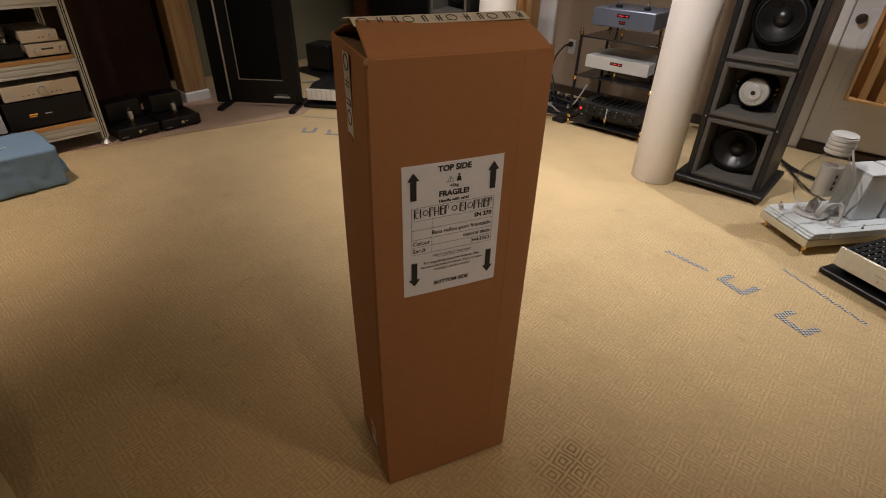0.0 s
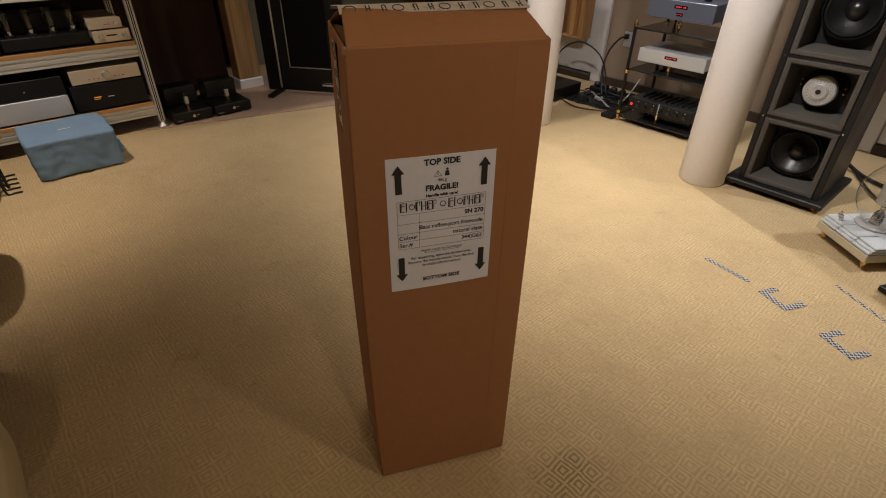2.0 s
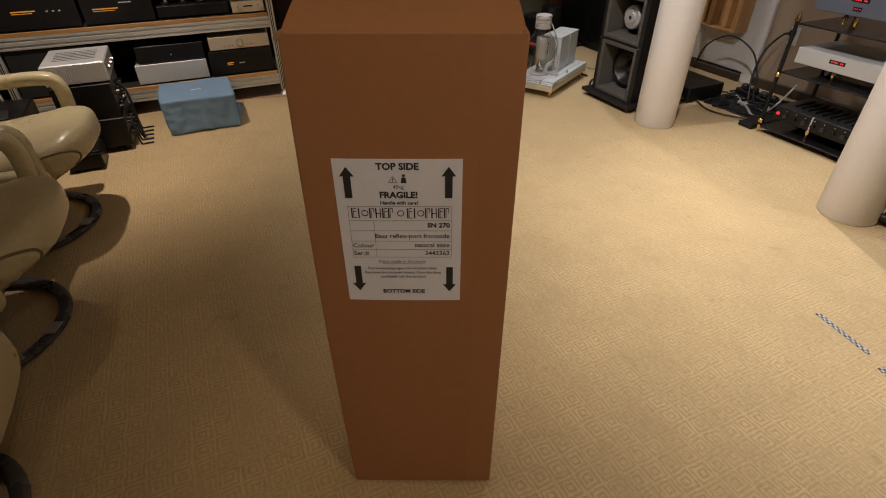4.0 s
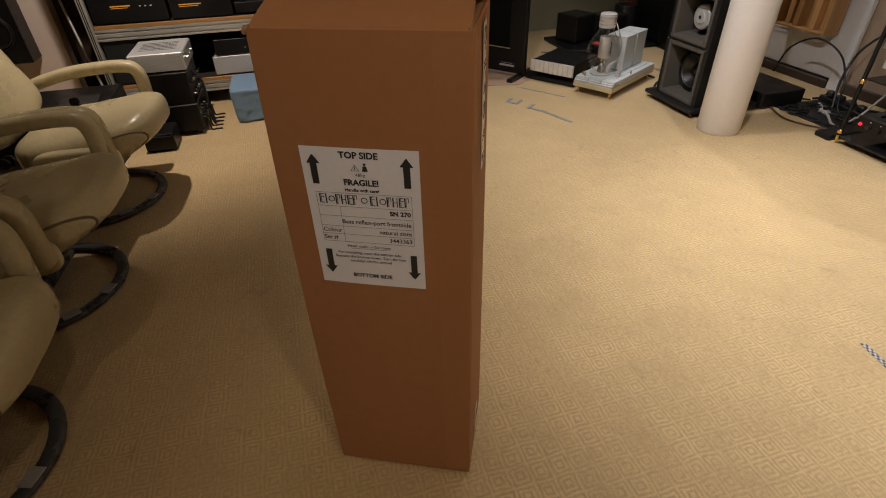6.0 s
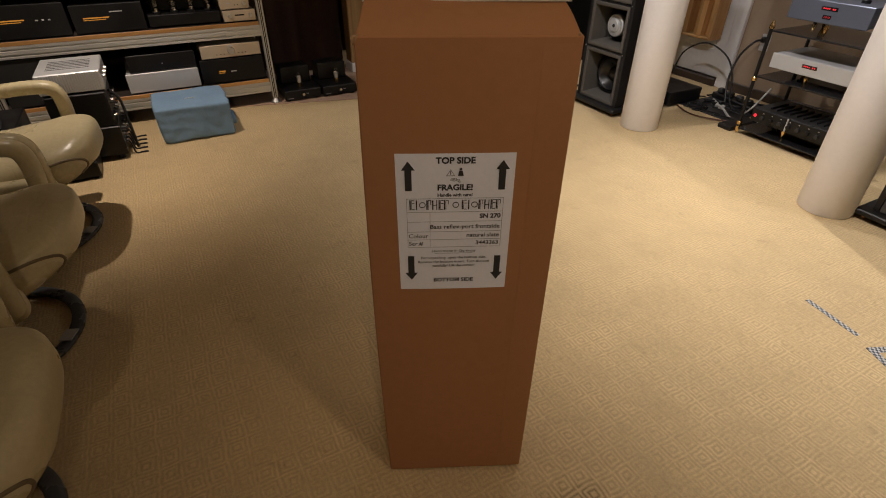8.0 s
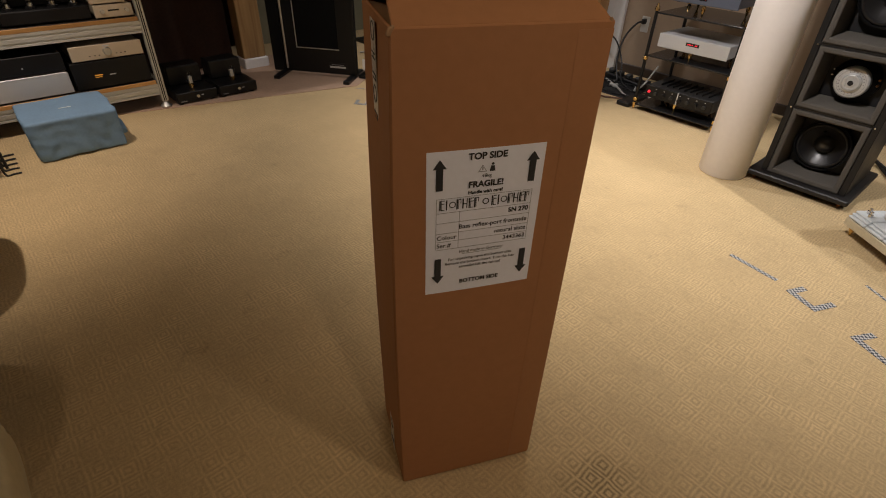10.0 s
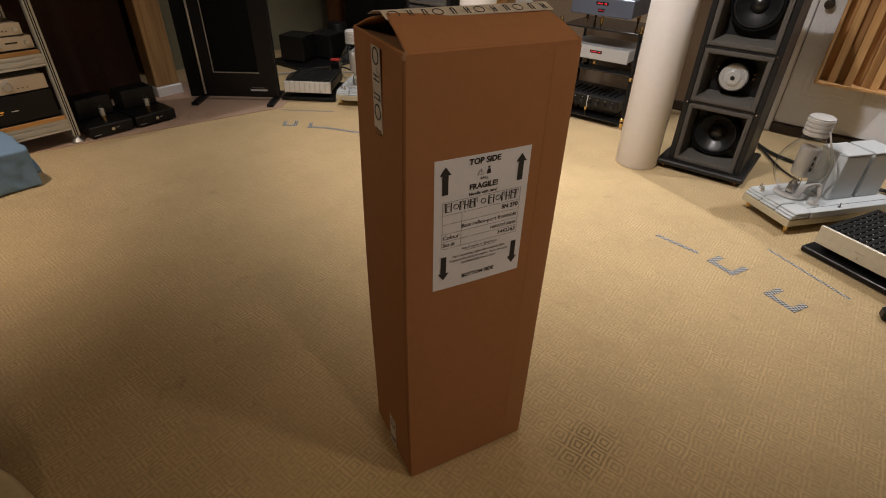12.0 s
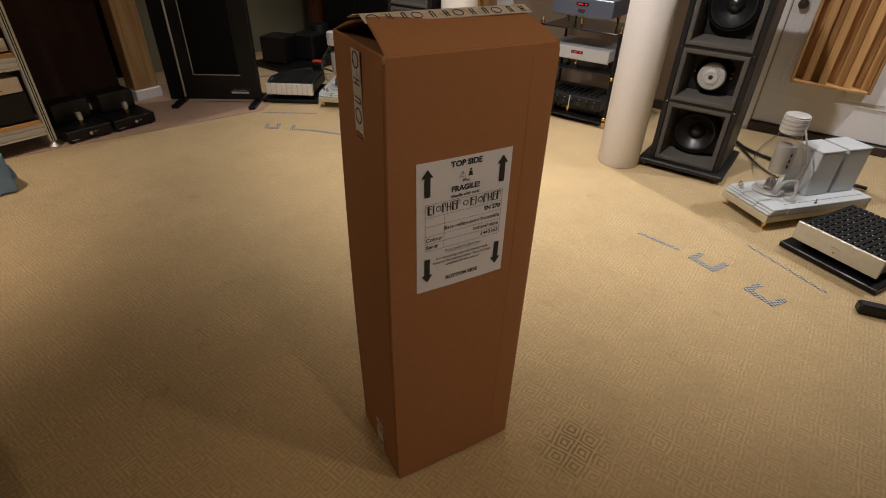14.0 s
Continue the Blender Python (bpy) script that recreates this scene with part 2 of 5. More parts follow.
def mat_glass(name, col=(0.985, 0.99, 0.99)):
    """Thin clear glass: see-through, with gloss growing at grazing angles."""
    m = bpy.data.materials.new(name)
    m.use_nodes = True
    nt = m.node_tree
    nt.nodes.clear()
    o, mx = nt.nodes.new("ShaderNodeOutputMaterial"), nt.nodes.new("ShaderNodeMixShader")
    tr, gl, lw = nt.nodes.new("ShaderNodeBsdfTransparent"), nt.nodes.new("ShaderNodeBsdfGlossy"), nt.nodes.new("ShaderNodeLayerWeight")
    tr.inputs[0].default_value = (*col, 1)
    gl.inputs["Roughness"].default_value = 0.06
    lw.inputs["Blend"].default_value = 0.5
    rim = node_math(nt, "MULTIPLY", node_math(nt, "POWER", lw.outputs["Facing"], 3.2), 0.75)
    nt.links.new(node_math(nt, "ADD", rim, 0.06), mx.inputs[0])
    nt.links.new(tr.outputs[0], mx.inputs[1])
    nt.links.new(gl.outputs[0], mx.inputs[2])
    nt.links.new(mx.outputs[0], o.inputs[0])
    MATS[name] = m
    return m


def mat_glow(name, col, power):
    m = bpy.data.materials.new(name)
    m.use_nodes = True
    b = m.node_tree.nodes["Principled BSDF"]
    b.inputs["Base Color"].default_value = (0.02, 0.0, 0.0, 1)
    b.inputs["Emission Color"].default_value = (*col, 1)
    b.inputs["Emission Strength"].default_value = power
    MATS[name] = m
    return m


CARPET = mat_carpet("gold_carpet", (0.497, 0.370, 0.198))
# Pinker, darker carpet tone with the spotlight's cut-off put into the colour.
CARPET_SHADED = mat_carpet("shaded_carpet", (0.40, 0.27, 0.19), strength=0.6)
BOARD = mat_cardboard("kraft_board", (0.395, 0.187, 0.084))
BOARD_IN = mat_cardboard("kraft_board_inside", (0.36, 0.22, 0.12))
PAPER = mat("label_paper", (0.85, 0.87, 0.95), 0.55, vary=0.03)
INK = mat("black_ink", (0.03, 0.03, 0.032), 0.6, vary=0.1)
GREYLINE = mat("grey_rule", (0.25, 0.25, 0.26), 0.6)
TAPEWHITE = mat("white_packing_tape", (0.62, 0.58, 0.52), 0.3, vary=0.06, scale=30)
CLEARTAPE = mat("brown_packing_tape", (0.385, 0.176, 0.074), 0.6, vary=0.05)
CHEQ = mat_tape()
WALLBEIGE = mat("beige_wall_paint", (0.29, 0.215, 0.15), 0.85, vary=0.05, scale=2, bump=0.1)
WALLGREEN = mat("olive_grey_wall_paint", (0.27, 0.265, 0.19), 0.85, vary=0.05, scale=2, bump=0.1)
WALLPINK = mat("pinkish_wall_paint", (0.68, 0.56, 0.48), 0.85, vary=0.05, scale=2, bump=0.1)
CEILPAINT = mat("ceiling_paint", (0.7, 0.67, 0.6), 0.9, vary=0.03)
DOORWHITE = mat("white_door_paint", (0.74, 0.74, 0.755), 0.4, vary=0.04, scale=3)
BASEDARK = mat("dark_baseboard", (0.045, 0.03, 0.022), 0.5)
CURTAIN = mat("brown_curtain", (0.075, 0.040, 0.030), 0.9, vary=0.2, scale=4)
OAK = mat_wood("oak_post", (0.30, 0.17, 0.07), (0.46, 0.29, 0.13), 0.5)
PINE = mat_wood("pine_slat", (0.42, 0.215, 0.075), (0.60, 0.36, 0.15), 0.45)
SHELFWOOD = mat_wood("shelf_edge_wood", (0.36, 0.17, 0.05), (0.52, 0.28, 0.09), 0.45, "Y")
REDWOOD = mat_wood("dark_red_wood", (0.09, 0.03, 0.012), (0.16, 0.06, 0.025), 0.45)
COLWHITE = mat("white_column_paint", (0.77, 0.735, 0.71), 0.6, vary=0.03, scale=3, bump=0.05, bscale=300)
BLACKBOX = mat("black_lacquer", (0.007, 0.007, 0.0075), 0.35, vary=0.2, spec=0.3)
CHAR = mat("charcoal_stained_wood", (0.014, 0.0135, 0.0135), 0.45, vary=0.25, scale=5, bump=0.1, spec=0.35)
FELT = mat("grey_horn_felt", (0.084, 0.076, 0.066), 0.9, vary=0.1, scale=20, bump=0.3, bscale=500)
RUBBER = mat("black_rubber", (0.010, 0.010, 0.011), 0.5, vary=0.1)
CONE = mat("black_cone", (0.009, 0.009, 0.010), 0.33, vary=0.1, spec=0.7)
CHROME = mat("polished_metal", (0.6, 0.6, 0.6), 0.2, 1.0, vary=0.05)
ALU = mat("brushed_aluminium", (0.62, 0.61, 0.58), 0.48, 1.0, vary=0.06, scale=20)
ALUMATT = mat("matt_aluminium_extrusion", (0.55, 0.54, 0.50), 0.5, 0.6, vary=0.05)
SILVER = mat("silver_painted_panel", (0.52, 0.53, 0.54), 0.42, 0.3, vary=0.04)
CHAMP = mat("champagne_panel", (0.55, 0.47, 0.36), 0.4, 0.4, vary=0.05)
GREYBLUE = mat("blue_grey_enamel", (0.57, 0.61, 0.63), 0.4, vary=0.04)
BLUEAMP = mat("blue_grey_anodised", (0.12, 0.14, 0.19), 0.35, 0.4, vary=0.05)
BRASS = mat("polished_brass", (0.75, 0.52, 0.22), 0.2, 1.0, vary=0.05)
BLACKGLASS = mat("black_glass", (0.012, 0.012, 0.013), 0.06, vary=0.05, spec=0.6)
SATINBLACK = mat("satin_black_metal", (0.007, 0.007, 0.0075), 0.4, vary=0.15, spec=0.35)
FINBLACK = mat("black_anodised_fin", (0.006, 0.006, 0.0065), 0.55, vary=0.15, spec=0.2)
FABRIC = mat("blue_cloth", (0.165, 0.27, 0.40), 0.85, vary=0.10, scale=6, bump=0.4, bscale=22)
LEATHER = mat_leather("cream_leather", (0.46, 0.395, 0.24))
RINGGREY = mat("grey_steel_ring", (0.06, 0.063, 0.068), 0.28, vary=0.1, spec=0.7)
WHITEPL = mat("white_plastic", (0.48, 0.47, 0.455), 0.4, vary=0.03)
COPPER = mat("copper_terminal", (0.7, 0.33, 0.16), 0.3, 1.0)
ANODE = mat("grey_anode", (0.45, 0.44, 0.42), 0.45, 0.4, vary=0.06)
GLASS = mat_glass("clear_bulb_glass")
LEDRED = mat_glow("red_display", (1, 0.03, 0.05), 1.1)
LEDAMBER = mat_glow("amber_display", (1, 0.40, 0.05), 0.45)
CABLE = mat("black_cable", (0.008, 0.008, 0.009), 0.5)
CABLEGREY = mat("grey_cable", (0.38, 0.37, 0.35), 0.5)


# ---- mesh helpers ----
def part(name, bm, material, parent=None, label="", smooth=False):
    me = bpy.data.meshes.new(name)
    bm.to_mesh(me)
    bm.free()
    me.materials.append(material)
    if smooth:
        for p in me.polygons:
            p.use_smooth = True
        me.set_sharp_from_angle(angle=radians(40))
    ob = new(name, me)
    ob.parent = parent
    if label:
        tagged(ob, label)
    return ob


def thing(name, m, label, category, group="", kind=""):
    ob = new(name)
    ob.matrix_world = m
    ob.empty_display_size = 0.05
    return tagged(ob, label, category, group, kind)


def box(x0, y0, z0, x1, y1, z1, bev=0.003, seg=1, bm=None):
    bm = bm or bmesh.new()
    tmp = bmesh.new()
    bmesh.ops.create_cube(tmp, size=1)
    bmesh.ops.scale(tmp, vec=(x1 - x0, y1 - y0, z1 - z0), verts=tmp.verts)
    bmesh.ops.translate(tmp, vec=((x0 + x1) / 2, (y0 + y1) / 2, (z0 + z1) / 2), verts=tmp.verts)
    if bev:
        bmesh.ops.bevel(tmp, geom=tmp.edges[:], offset=min(bev, 0.45 * min(x1 - x0, y1 - y0, z1 - z0)), segments=seg, profile=0.5, affect="EDGES")
    return merge(bm, tmp)


def merge(bm, tmp, m=None):
    if m is not None:
        bmesh.ops.transform(tmp, matrix=m, verts=tmp.verts)
    idx = {}
    for v in tmp.verts:
        idx[v] = bm.verts.new(v.co)
    for f in tmp.faces:
        try:
            bm.faces.new([idx[v] for v in f.verts])
        except ValueError:
            pass
    tmp.free()
    return bm


def lathe(profile, seg=32, m=None, bm=None):
    """Spin (radius, height) pairs round z."""
    tmp = bmesh.new()
    rows = []
    for r, z in profile:
        if r < 1e-6:
            rows.append([tmp.verts.new((0, 0, z))])
        else:
            rows.append([tmp.verts.new((r * math.cos(2 * math.pi * i / seg), r * math.sin(2 * math.pi * i / seg), z)) for i in range(seg)])
    for a, b in zip(rows, rows[1:]):
        for i in range(seg):
            j = (i + 1) % seg
            if len(a) == 1 and len(b) == 1:
                continue
            if len(a) == 1:
                tmp.faces.new((a[0], b[j], b[i]))
            elif len(b) == 1:
                tmp.faces.new((a[i], a[j], b[0]))
            else:
                tmp.faces.new((a[i], a[j], b[j], b[i]))
    bmesh.ops.recalc_face_normals(tmp, faces=tmp.faces[:])
    return merge(bm or bmesh.new(), tmp, m)


def smooth_path(pts, n=8):
    """Catmull-Rom through the points."""
    P = [Vector(p) for p in pts]
    P = [2 * P[0] - P[1]] + P + [2 * P[-1] - P[-2]]
    out = []
    for i in range(1, len(P) - 2):
        for k in range(n):
            t = k / n
            a, b, c, d = P[i - 1], P[i], P[i + 1], P[i + 2]
            out.append(0.5 * ((2 * b) + (c - a) * t + (2 * a - 5 * b + 4 * c - d) * t * t + (3 * b - a - 3 * c + d) * t ** 3))
    out.append(P[-2])
    return out


def sweep(pts, rx, ry=None, seg=12, power=2.0, up=(0, 0, 1), n=8, taper=None, bm=None):
    """A rounded bar along a smooth path; rx sideways, ry along 'up'."""
    ry = ry or rx
    path = smooth_path(pts, n) if n > 1 else [Vector(p) for p in pts]
    tmp = bmesh.new()
    rows = []
    for i, p in enumerate(path):
        d = (path[min(i + 1, len(path) - 1)] - path[max(i - 1, 0)]).normalized()
        s = d.cross(Vector(up))
        s = s.normalized() if s.length > 1e-4 else Vector((1, 0, 0))
        u = s.cross(d).normalized()
        k = taper(i / (len(path) - 1)) if taper else 1.0
        row = []
        for j in range(seg):
            a = 2 * math.pi * j / seg
            c, q = math.cos(a), math.sin(a)
            e = 2 / power
            row.append(tmp.verts.new(p + s * rx * k * math.copysign(abs(c) ** e, c) + u * ry * k * math.copysign(abs(q) ** e, q)))
        rows.append(row)
    for a, b in zip(rows, rows[1:]):
        for j in range(seg):
            tmp.faces.new((a[j], a[(j + 1) % seg], b[(j + 1) % seg], b[j]))
    tmp.faces.new(rows[0][::-1])
    tmp.faces.new(rows[-1])
    bmesh.ops.recalc_face_normals(tmp, faces=tmp.faces[:])
    return merge(bm or bmesh.new(), tmp)


def cushion(sx, sy, sz, p=4.0, seg=20, shape=None):
    """A rounded upholstered block about the origin; shape(v) moves each point."""
    bm = bmesh.new()
    bmesh.ops.create_cube(bm, size=2)
    bmesh.ops.subdivide_edges(bm, edges=bm.edges[:], cuts=seg, use_grid_fill=True)
    for v in bm.verts:
        c = v.co
        n = (abs(c.x) ** p + abs(c.y) ** p + abs(c.z) ** p) ** (1 / p)
        v.co = Vector((c.x / n * sx / 2, c.y / n * sy / 2, c.z / n * sz / 2))
        if shape:
            v.co = shape(v.co)
    return bm


def poly_prism(pts, z0, z1, bm=None):
    bm = bm or bmesh.new()
    a = [bm.verts.new((x, y, z0)) for x, y in pts]
    b = [bm.verts.new((x, y, z1)) for x, y in pts]
    bm.faces.new(b)
    bm.faces.new(a[::-1])
    for i in range(len(pts)):
        j = (i + 1) % len(pts)
        bm.faces.new((a[i], a[j], b[j], b[i]))
    bmesh.ops.recalc_face_normals(bm, faces=bm.faces[:])
    return bm


def text_mesh(words, size, align="CENTER", bold=0.0):
    cu = bpy.data.curves.new("words", "FONT")
    cu.body, cu.size, cu.align_x, cu.align_y = words, size, align, "CENTER"
    cu.offset, cu.resolution_u = bold, 3
    ob = bpy.data.objects.new("words", cu)
    scene.collection.objects.link(ob)
    bpy.context.view_layer.update()
    me = bpy.data.meshes.new_from_object(ob.evaluated_get(bpy.context.evaluated_depsgraph_get()))
    bpy.data.objects.remove(ob)
    bm = bmesh.new()
    bm.from_mesh(me)
    bpy.data.meshes.remove(me)
    return bm


def structure(name, bm, material, label, category):
    return tagged(part(name, bm, material), label, category, kind="structure")


# ---- the room ----
floor = structure("floor", box(-6.2, -3.2, -0.1, 3.2, 4.6, 0.0, 0), CARPET, "gold woven carpet with small nested squares, worn", "floor")
# Strip painted for the dimmer floor beyond the edge of the light.
edge = structure("carpet_strip", poly_prism([(-4.6, 0.7), (-3.86, 0.75), (-3.43, 2.36), (-3.6, 2.62), (-4.6, 2.62)], -0.02, 0.004), CARPET_SHADED, "pinkish beige strip along the dark curtain, dimmer light put into its colour", "carpet")
structure("ceiling", box(-6.2, -3.2, CEIL, 3.2, 4.6, CEIL + 0.1, 0), CEILPAINT, "plain off-white ceiling", "ceiling")
structure("wall_north", box(-6.2, 4.45, 0, 3.2, 4.6, CEIL, 0), WALLBEIGE, "beige painted wall behind the loudspeakers", "wall")
structure("wall_east", box(3.1, -3.2, 0, 3.25, 4.45, CEIL, 0), WALLBEIGE, "plain beige wall", "wall")
structure("wall_south", box(-6.2, -3.3, 0, 3.1, -3.2, CEIL, 0), WALLBEIGE, "plain beige wall behind the chairs", "wall")
structure("wall_west", box(-6.3, -3.2, 0, -6.2, 4.45, CEIL, 0), WALLBEIGE, "plain beige wall", "wall")
structure("wall_alcove", box(-5.1, 2.15, 0, -5.0, 4.45, CEIL, 0), WALLGREEN, "olive grey painted wall behind the panel speaker", "wall")
structure("wall_pilaster", box(-5.0, -2.6, 0, -4.5, -0.95, CEIL, 0), WALLPINK, "pinkish painted wall beside the equipment rack", "wall")


def curtain(x, y0, y1, z1):
    bm = bmesh.new()
    n, rows = 160, []
    for k in range(n + 1):
        y = y0 + (y1 - y0) * k / n
        off = 0.007 * math.sin(y * 41) + 0.006 * math.sin(y * 17 + 1.3)
        rows.append([bm.verts.new((x + off * (1.0 - 0.25 * z / z1), y, z)) for z in (0.005, z1 * 0.5, z1)])
    for a, b in zip(rows, rows[1:]):
        for i in range(2):
            bm.faces.new((a[i], b[i], b[i + 1], a[i + 1]))
    bmesh.ops.solidify(bm, geom=bm.faces[:], thickness=0.006)
    return bm


tagged(part("curtain", curtain(-4.55, -0.93, 1.86, CEIL - 0.02), CURTAIN, smooth=True), "dark brown floor-length curtain behind the rack", "curtain")


# ---- doors, columns and fixed parts ----
def panel_door(name, x0, x1, label):
    """A white panelled door in its casing, in the north wall."""
    root = thing(name, pose(0, 0, 0), label, "door", kind="structure")
    y = 4.45
    part("casing", box(x0 - 0.10, y - 0.035, 0, x0, y, 2.12, 0.006), DOORWHITE, root)
    part("casing", box(x1, y - 0.035, 0, x1 + 0.10, y, 2.12, 0.006), DOORWHITE, root)
    part("casing", box(x0 - 0.10, y - 0.035, 2.122, x1 + 0.10, y, 2.22, 0.006), DOORWHITE, root)
    part("door_leaf", box(x0 + 0.004, y - 0.018, 0.07, x1 - 0.004, y - 0.002, 2.11, 0.002), DOORWHITE, root)
    w = x1 - x0
    for za, zb in ((0.28, 0.92), (1.08, 1.95)):
        for xa, xb in ((0.11, 0.47), (0.53, 0.89)):
            bm = box(x0 + xa * w, y - 0.026, za, x0 + xb * w, y - 0.0181, zb, 0.006)
            part("panel", bm, DOORWHITE, root)
            bm = box(x0 + xa * w + 0.035, y - 0.034, za + 0.035, x0 + xb * w - 0.035, y - 0.0262, zb - 0.035, 0.007)
            part("panel", bm, DOORWHITE, root)
    return root


door_b = panel_door("door_1", -0.41, 0.44, "white panelled door in a white casing")
KNOB = lathe([(0, 0.0), (0.026, 0.0), (0.026, 0.006), (0.01, 0.012), (0.01, 0.03), (0.026, 0.042), (0.030, 0.055), (0.022, 0.067), (0, 0.07)], 24, pose(-0.345, 4.432, 0.86, 90, 0, 0))
part("door_knob", KNOB, mat("bronze_knob", (0.12, 0.10, 0.08), 0.3, 0.9), door_b, "dark bronze door knob", True)
panel_door("door_2", -3.45, -2.60, "white panelled door in a white casing")
for a, b in ((-6.2, -3.56), (-2.49, -0.52), (0.55, 3.1)):
    structure("baseboard", box(a, 4.425, 0, b, 4.449, 0.07, 0.004), BASEDARK, "dark stained baseboard", "baseboard")
for a, b in ((-3.45, -2.60), (-0.41, 0.44)):
    structure("threshold", box(a, 4.40, 0, b, 4.447, 0.062, 0.006), BASEDARK, "dark stained door threshold", "threshold")

for cx in (-0.955, -2.228):
    bm = lathe([(0, 0.001), (0.121, 0.001), (0.124, 0.006), (0.124, 1.2), (0.124, CEIL)], 64, pose(cx, 3.19, 0))
    tagged(part("column", bm, COLWHITE, smooth=True), "smooth round white column from carpet to ceiling", "column", "white columns", "structure")


def diffuser(x0, x1, z0, z1):
    """A shallow pine case with upright slats of many depths."""
    root = thing("acoustic_diffuser", pose(x0, 4.40, z0), "pine acoustic diffuser with upright slats of many depths, on the door", "panel", "wooden diffusers")
    w, h = x1 - x0, z1 - z0
    part("frame_side", box(0, -0.12, 0, 0.018, 0.014, h), PINE, root)
    part("frame_side", box(w - 0.018, -0.12, 0, w, 0.014, h), PINE, root)
    part("frame_bottom", box(0.0182, -0.12, 0, w - 0.0182, 0.014, 0.018), PINE, root)
    part("frame_top", box(0.0182, -0.12, h - 0.018, w - 0.0182, 0.014, h), PINE, root)
    part("backing", box(0.0182, -0.004, 0.0182, w - 0.0182, 0.012, h - 0.0182, 0), PINE, root)
    depths = (0.02, 0.085, 0.045, 0.11, 0.03, 0.07, 0.10, 0.05, 0.09)
    n = len(depths)
    for i, d in enumerate(depths):
        a = 0.0185 + (w - 0.037) * i / n
        part("slat", box(a + 0.0008, -d, 0.0185, a + (w - 0.037) / n - 0.0008, -0.0045, h - 0.0185, 0.002), PINE, root)
    return root


diffuser(-0.255, 0.20, 0.40, 1.42)
diffuser(-3.10, -2.66, 0.36, 1.38)

post = tagged(part("timber_post", box(-4.47, 1.872, 0.0785, -4.33, 2.06, CEIL - 0.002, 0.006), OAK), "oak timber post with a white foot", "post", kind="structure")
structure("post_foot", box(-4.48, 1.864, 0, -4.31, 2.07, 0.078, 0.006), DOORWHITE, "white painted foot round the timber post", "trim")
structure("redwood_post", box(-4.75, 4.02, 0, -4.62, 4.14, CEIL - 0.002, 0.005), REDWOOD, "dark red wooden post in the far corner", "post")

# ---- the tall cardboard box ----
BW, BD, BH, TH = 0.352, 0.249, 1.117, 0.006
carton = thing("cardboard_box", pose(-0.6375, 0.667, 0.001, 0, 0, 64.9), "tall brown cardboard box with raised top flaps on the carpet", "box")


def swell(u):
    """0 at both ends of a board, near 1 over most of its length."""
    return math.sin(math.pi * min(1, max(0, u))) ** 0.4


FRONT_SWELL = 0.0085


def sheet(w, h, t, nx, nz, bulge, bev=0.0025, full=1.0):
    """A board panel in x and z, bulging a little towards -y."""
    bm = box(0, 0, 0, w, t, h, bev)
    bmesh.ops.subdivide_edges(bm, edges=[e for e in bm.edges if abs(e.verts[0].co.x - e.verts[1].co.x) > 0.5 * w], cuts=nx, use_grid_fill=True)
    bmesh.ops.subdivide_edges(bm, edges=[e for e in bm.edges if abs(e.verts[0].co.z - e.verts[1].co.z) > 0.5 * h], cuts=nz, use_grid_fill=True)
    for v in bm.verts:
        v.co.y -= bulge * (swell(v.co.x / w) * swell(v.co.z / h)) ** full
    return bm


def panel(name, bm, m, material=None, label=""):
    ob = part(name, bm, material or BOARD, carton, label, True)
    ob.matrix_local = m
    return ob


front = sheet(BW, BH, TH, 16, 24, FRONT_SWELL)
for v in front.verts:
    v.co.x -= 0.007 * math.sin(math.pi * min(1, max(0, v.co.z / BH))) * (1 - v.co.x / BW)
panel("front_panel", front, pose(0, 0, 0))
panel("back_panel", sheet(BW, BH, TH, 10, 24, 0.004), pose(BW, BD, 0, 0, 0, 180))
side = sheet(BD - 2 * TH, BH, TH, 10, 24, 0.004, full=2.5)
for v in side.verts:
    v.co.y -= 0.007 * math.sin(math.pi * min(1, max(0, v.co.z / BH)))
panel("side_panel", side, pose(0, BD - TH, 0, 0, 0, -90))
panel("side_panel", sheet(BD - 2 * TH, BH, TH, 6, 20, 0.003), pose(BW, TH, 0, 0, 0, 90))
panel("bottom_panel", box(TH, TH, 0.002, BW - TH, BD - TH, 0.008, 0), pose(0, 0, 0))
# top flaps: the two long ones lean against each other in a ridge
FL, RZ = 0.128, 0.040
ang = math.degrees(math.atan2(RZ, 0.121))


def flap(w, length, bend):
    bm = box(0.004, 0, -0.005, w - 0.004, length, 0, 0.002)
    bmesh.ops.subdivide_edges(bm, edges=[e for e in bm.edges if abs(e.verts[0].co.x - e.verts[1].co.x) > 0.5 * w], cuts=8, use_grid_fill=True)
    bmesh.ops.subdivide_edges(bm, edges=[e for e in bm.edges if abs(e.verts[0].co.y - e.verts[1].co.y) > 0.5 * length], cuts=6, use_grid_fill=True)
    for v in bm.verts:
        s = v.co.y / length
        v.co.z += bend * math.sin(math.pi * s) + 0.003 * s * math.cos(v.co.x * 9)
        v.co.x += (0.006 if v.co.x < w / 2 else -0.004) * s * 1.5
    return bm


panel("front_flap", flap(BW, FL, 0.004), pose(0, 0.002, BH, ang, 0, 0))
panel("rear_flap", flap(BW, FL - 0.012, 0.003), pose(BW, BD - 0.002, BH, ang, 0, 180))
for x, rz in ((TH, -90), (BW - TH, 90)):
    bm = box(0.012, 0, -0.004, BD - 0.024, 0.115, 0, 0.002)
    panel("inner_flap", bm, pose(x, BD - 0.008 if rz < 0 else 0.008, BH - 0.004, -7 if rz < 0 else 2, 0, rz), BOARD_IN)
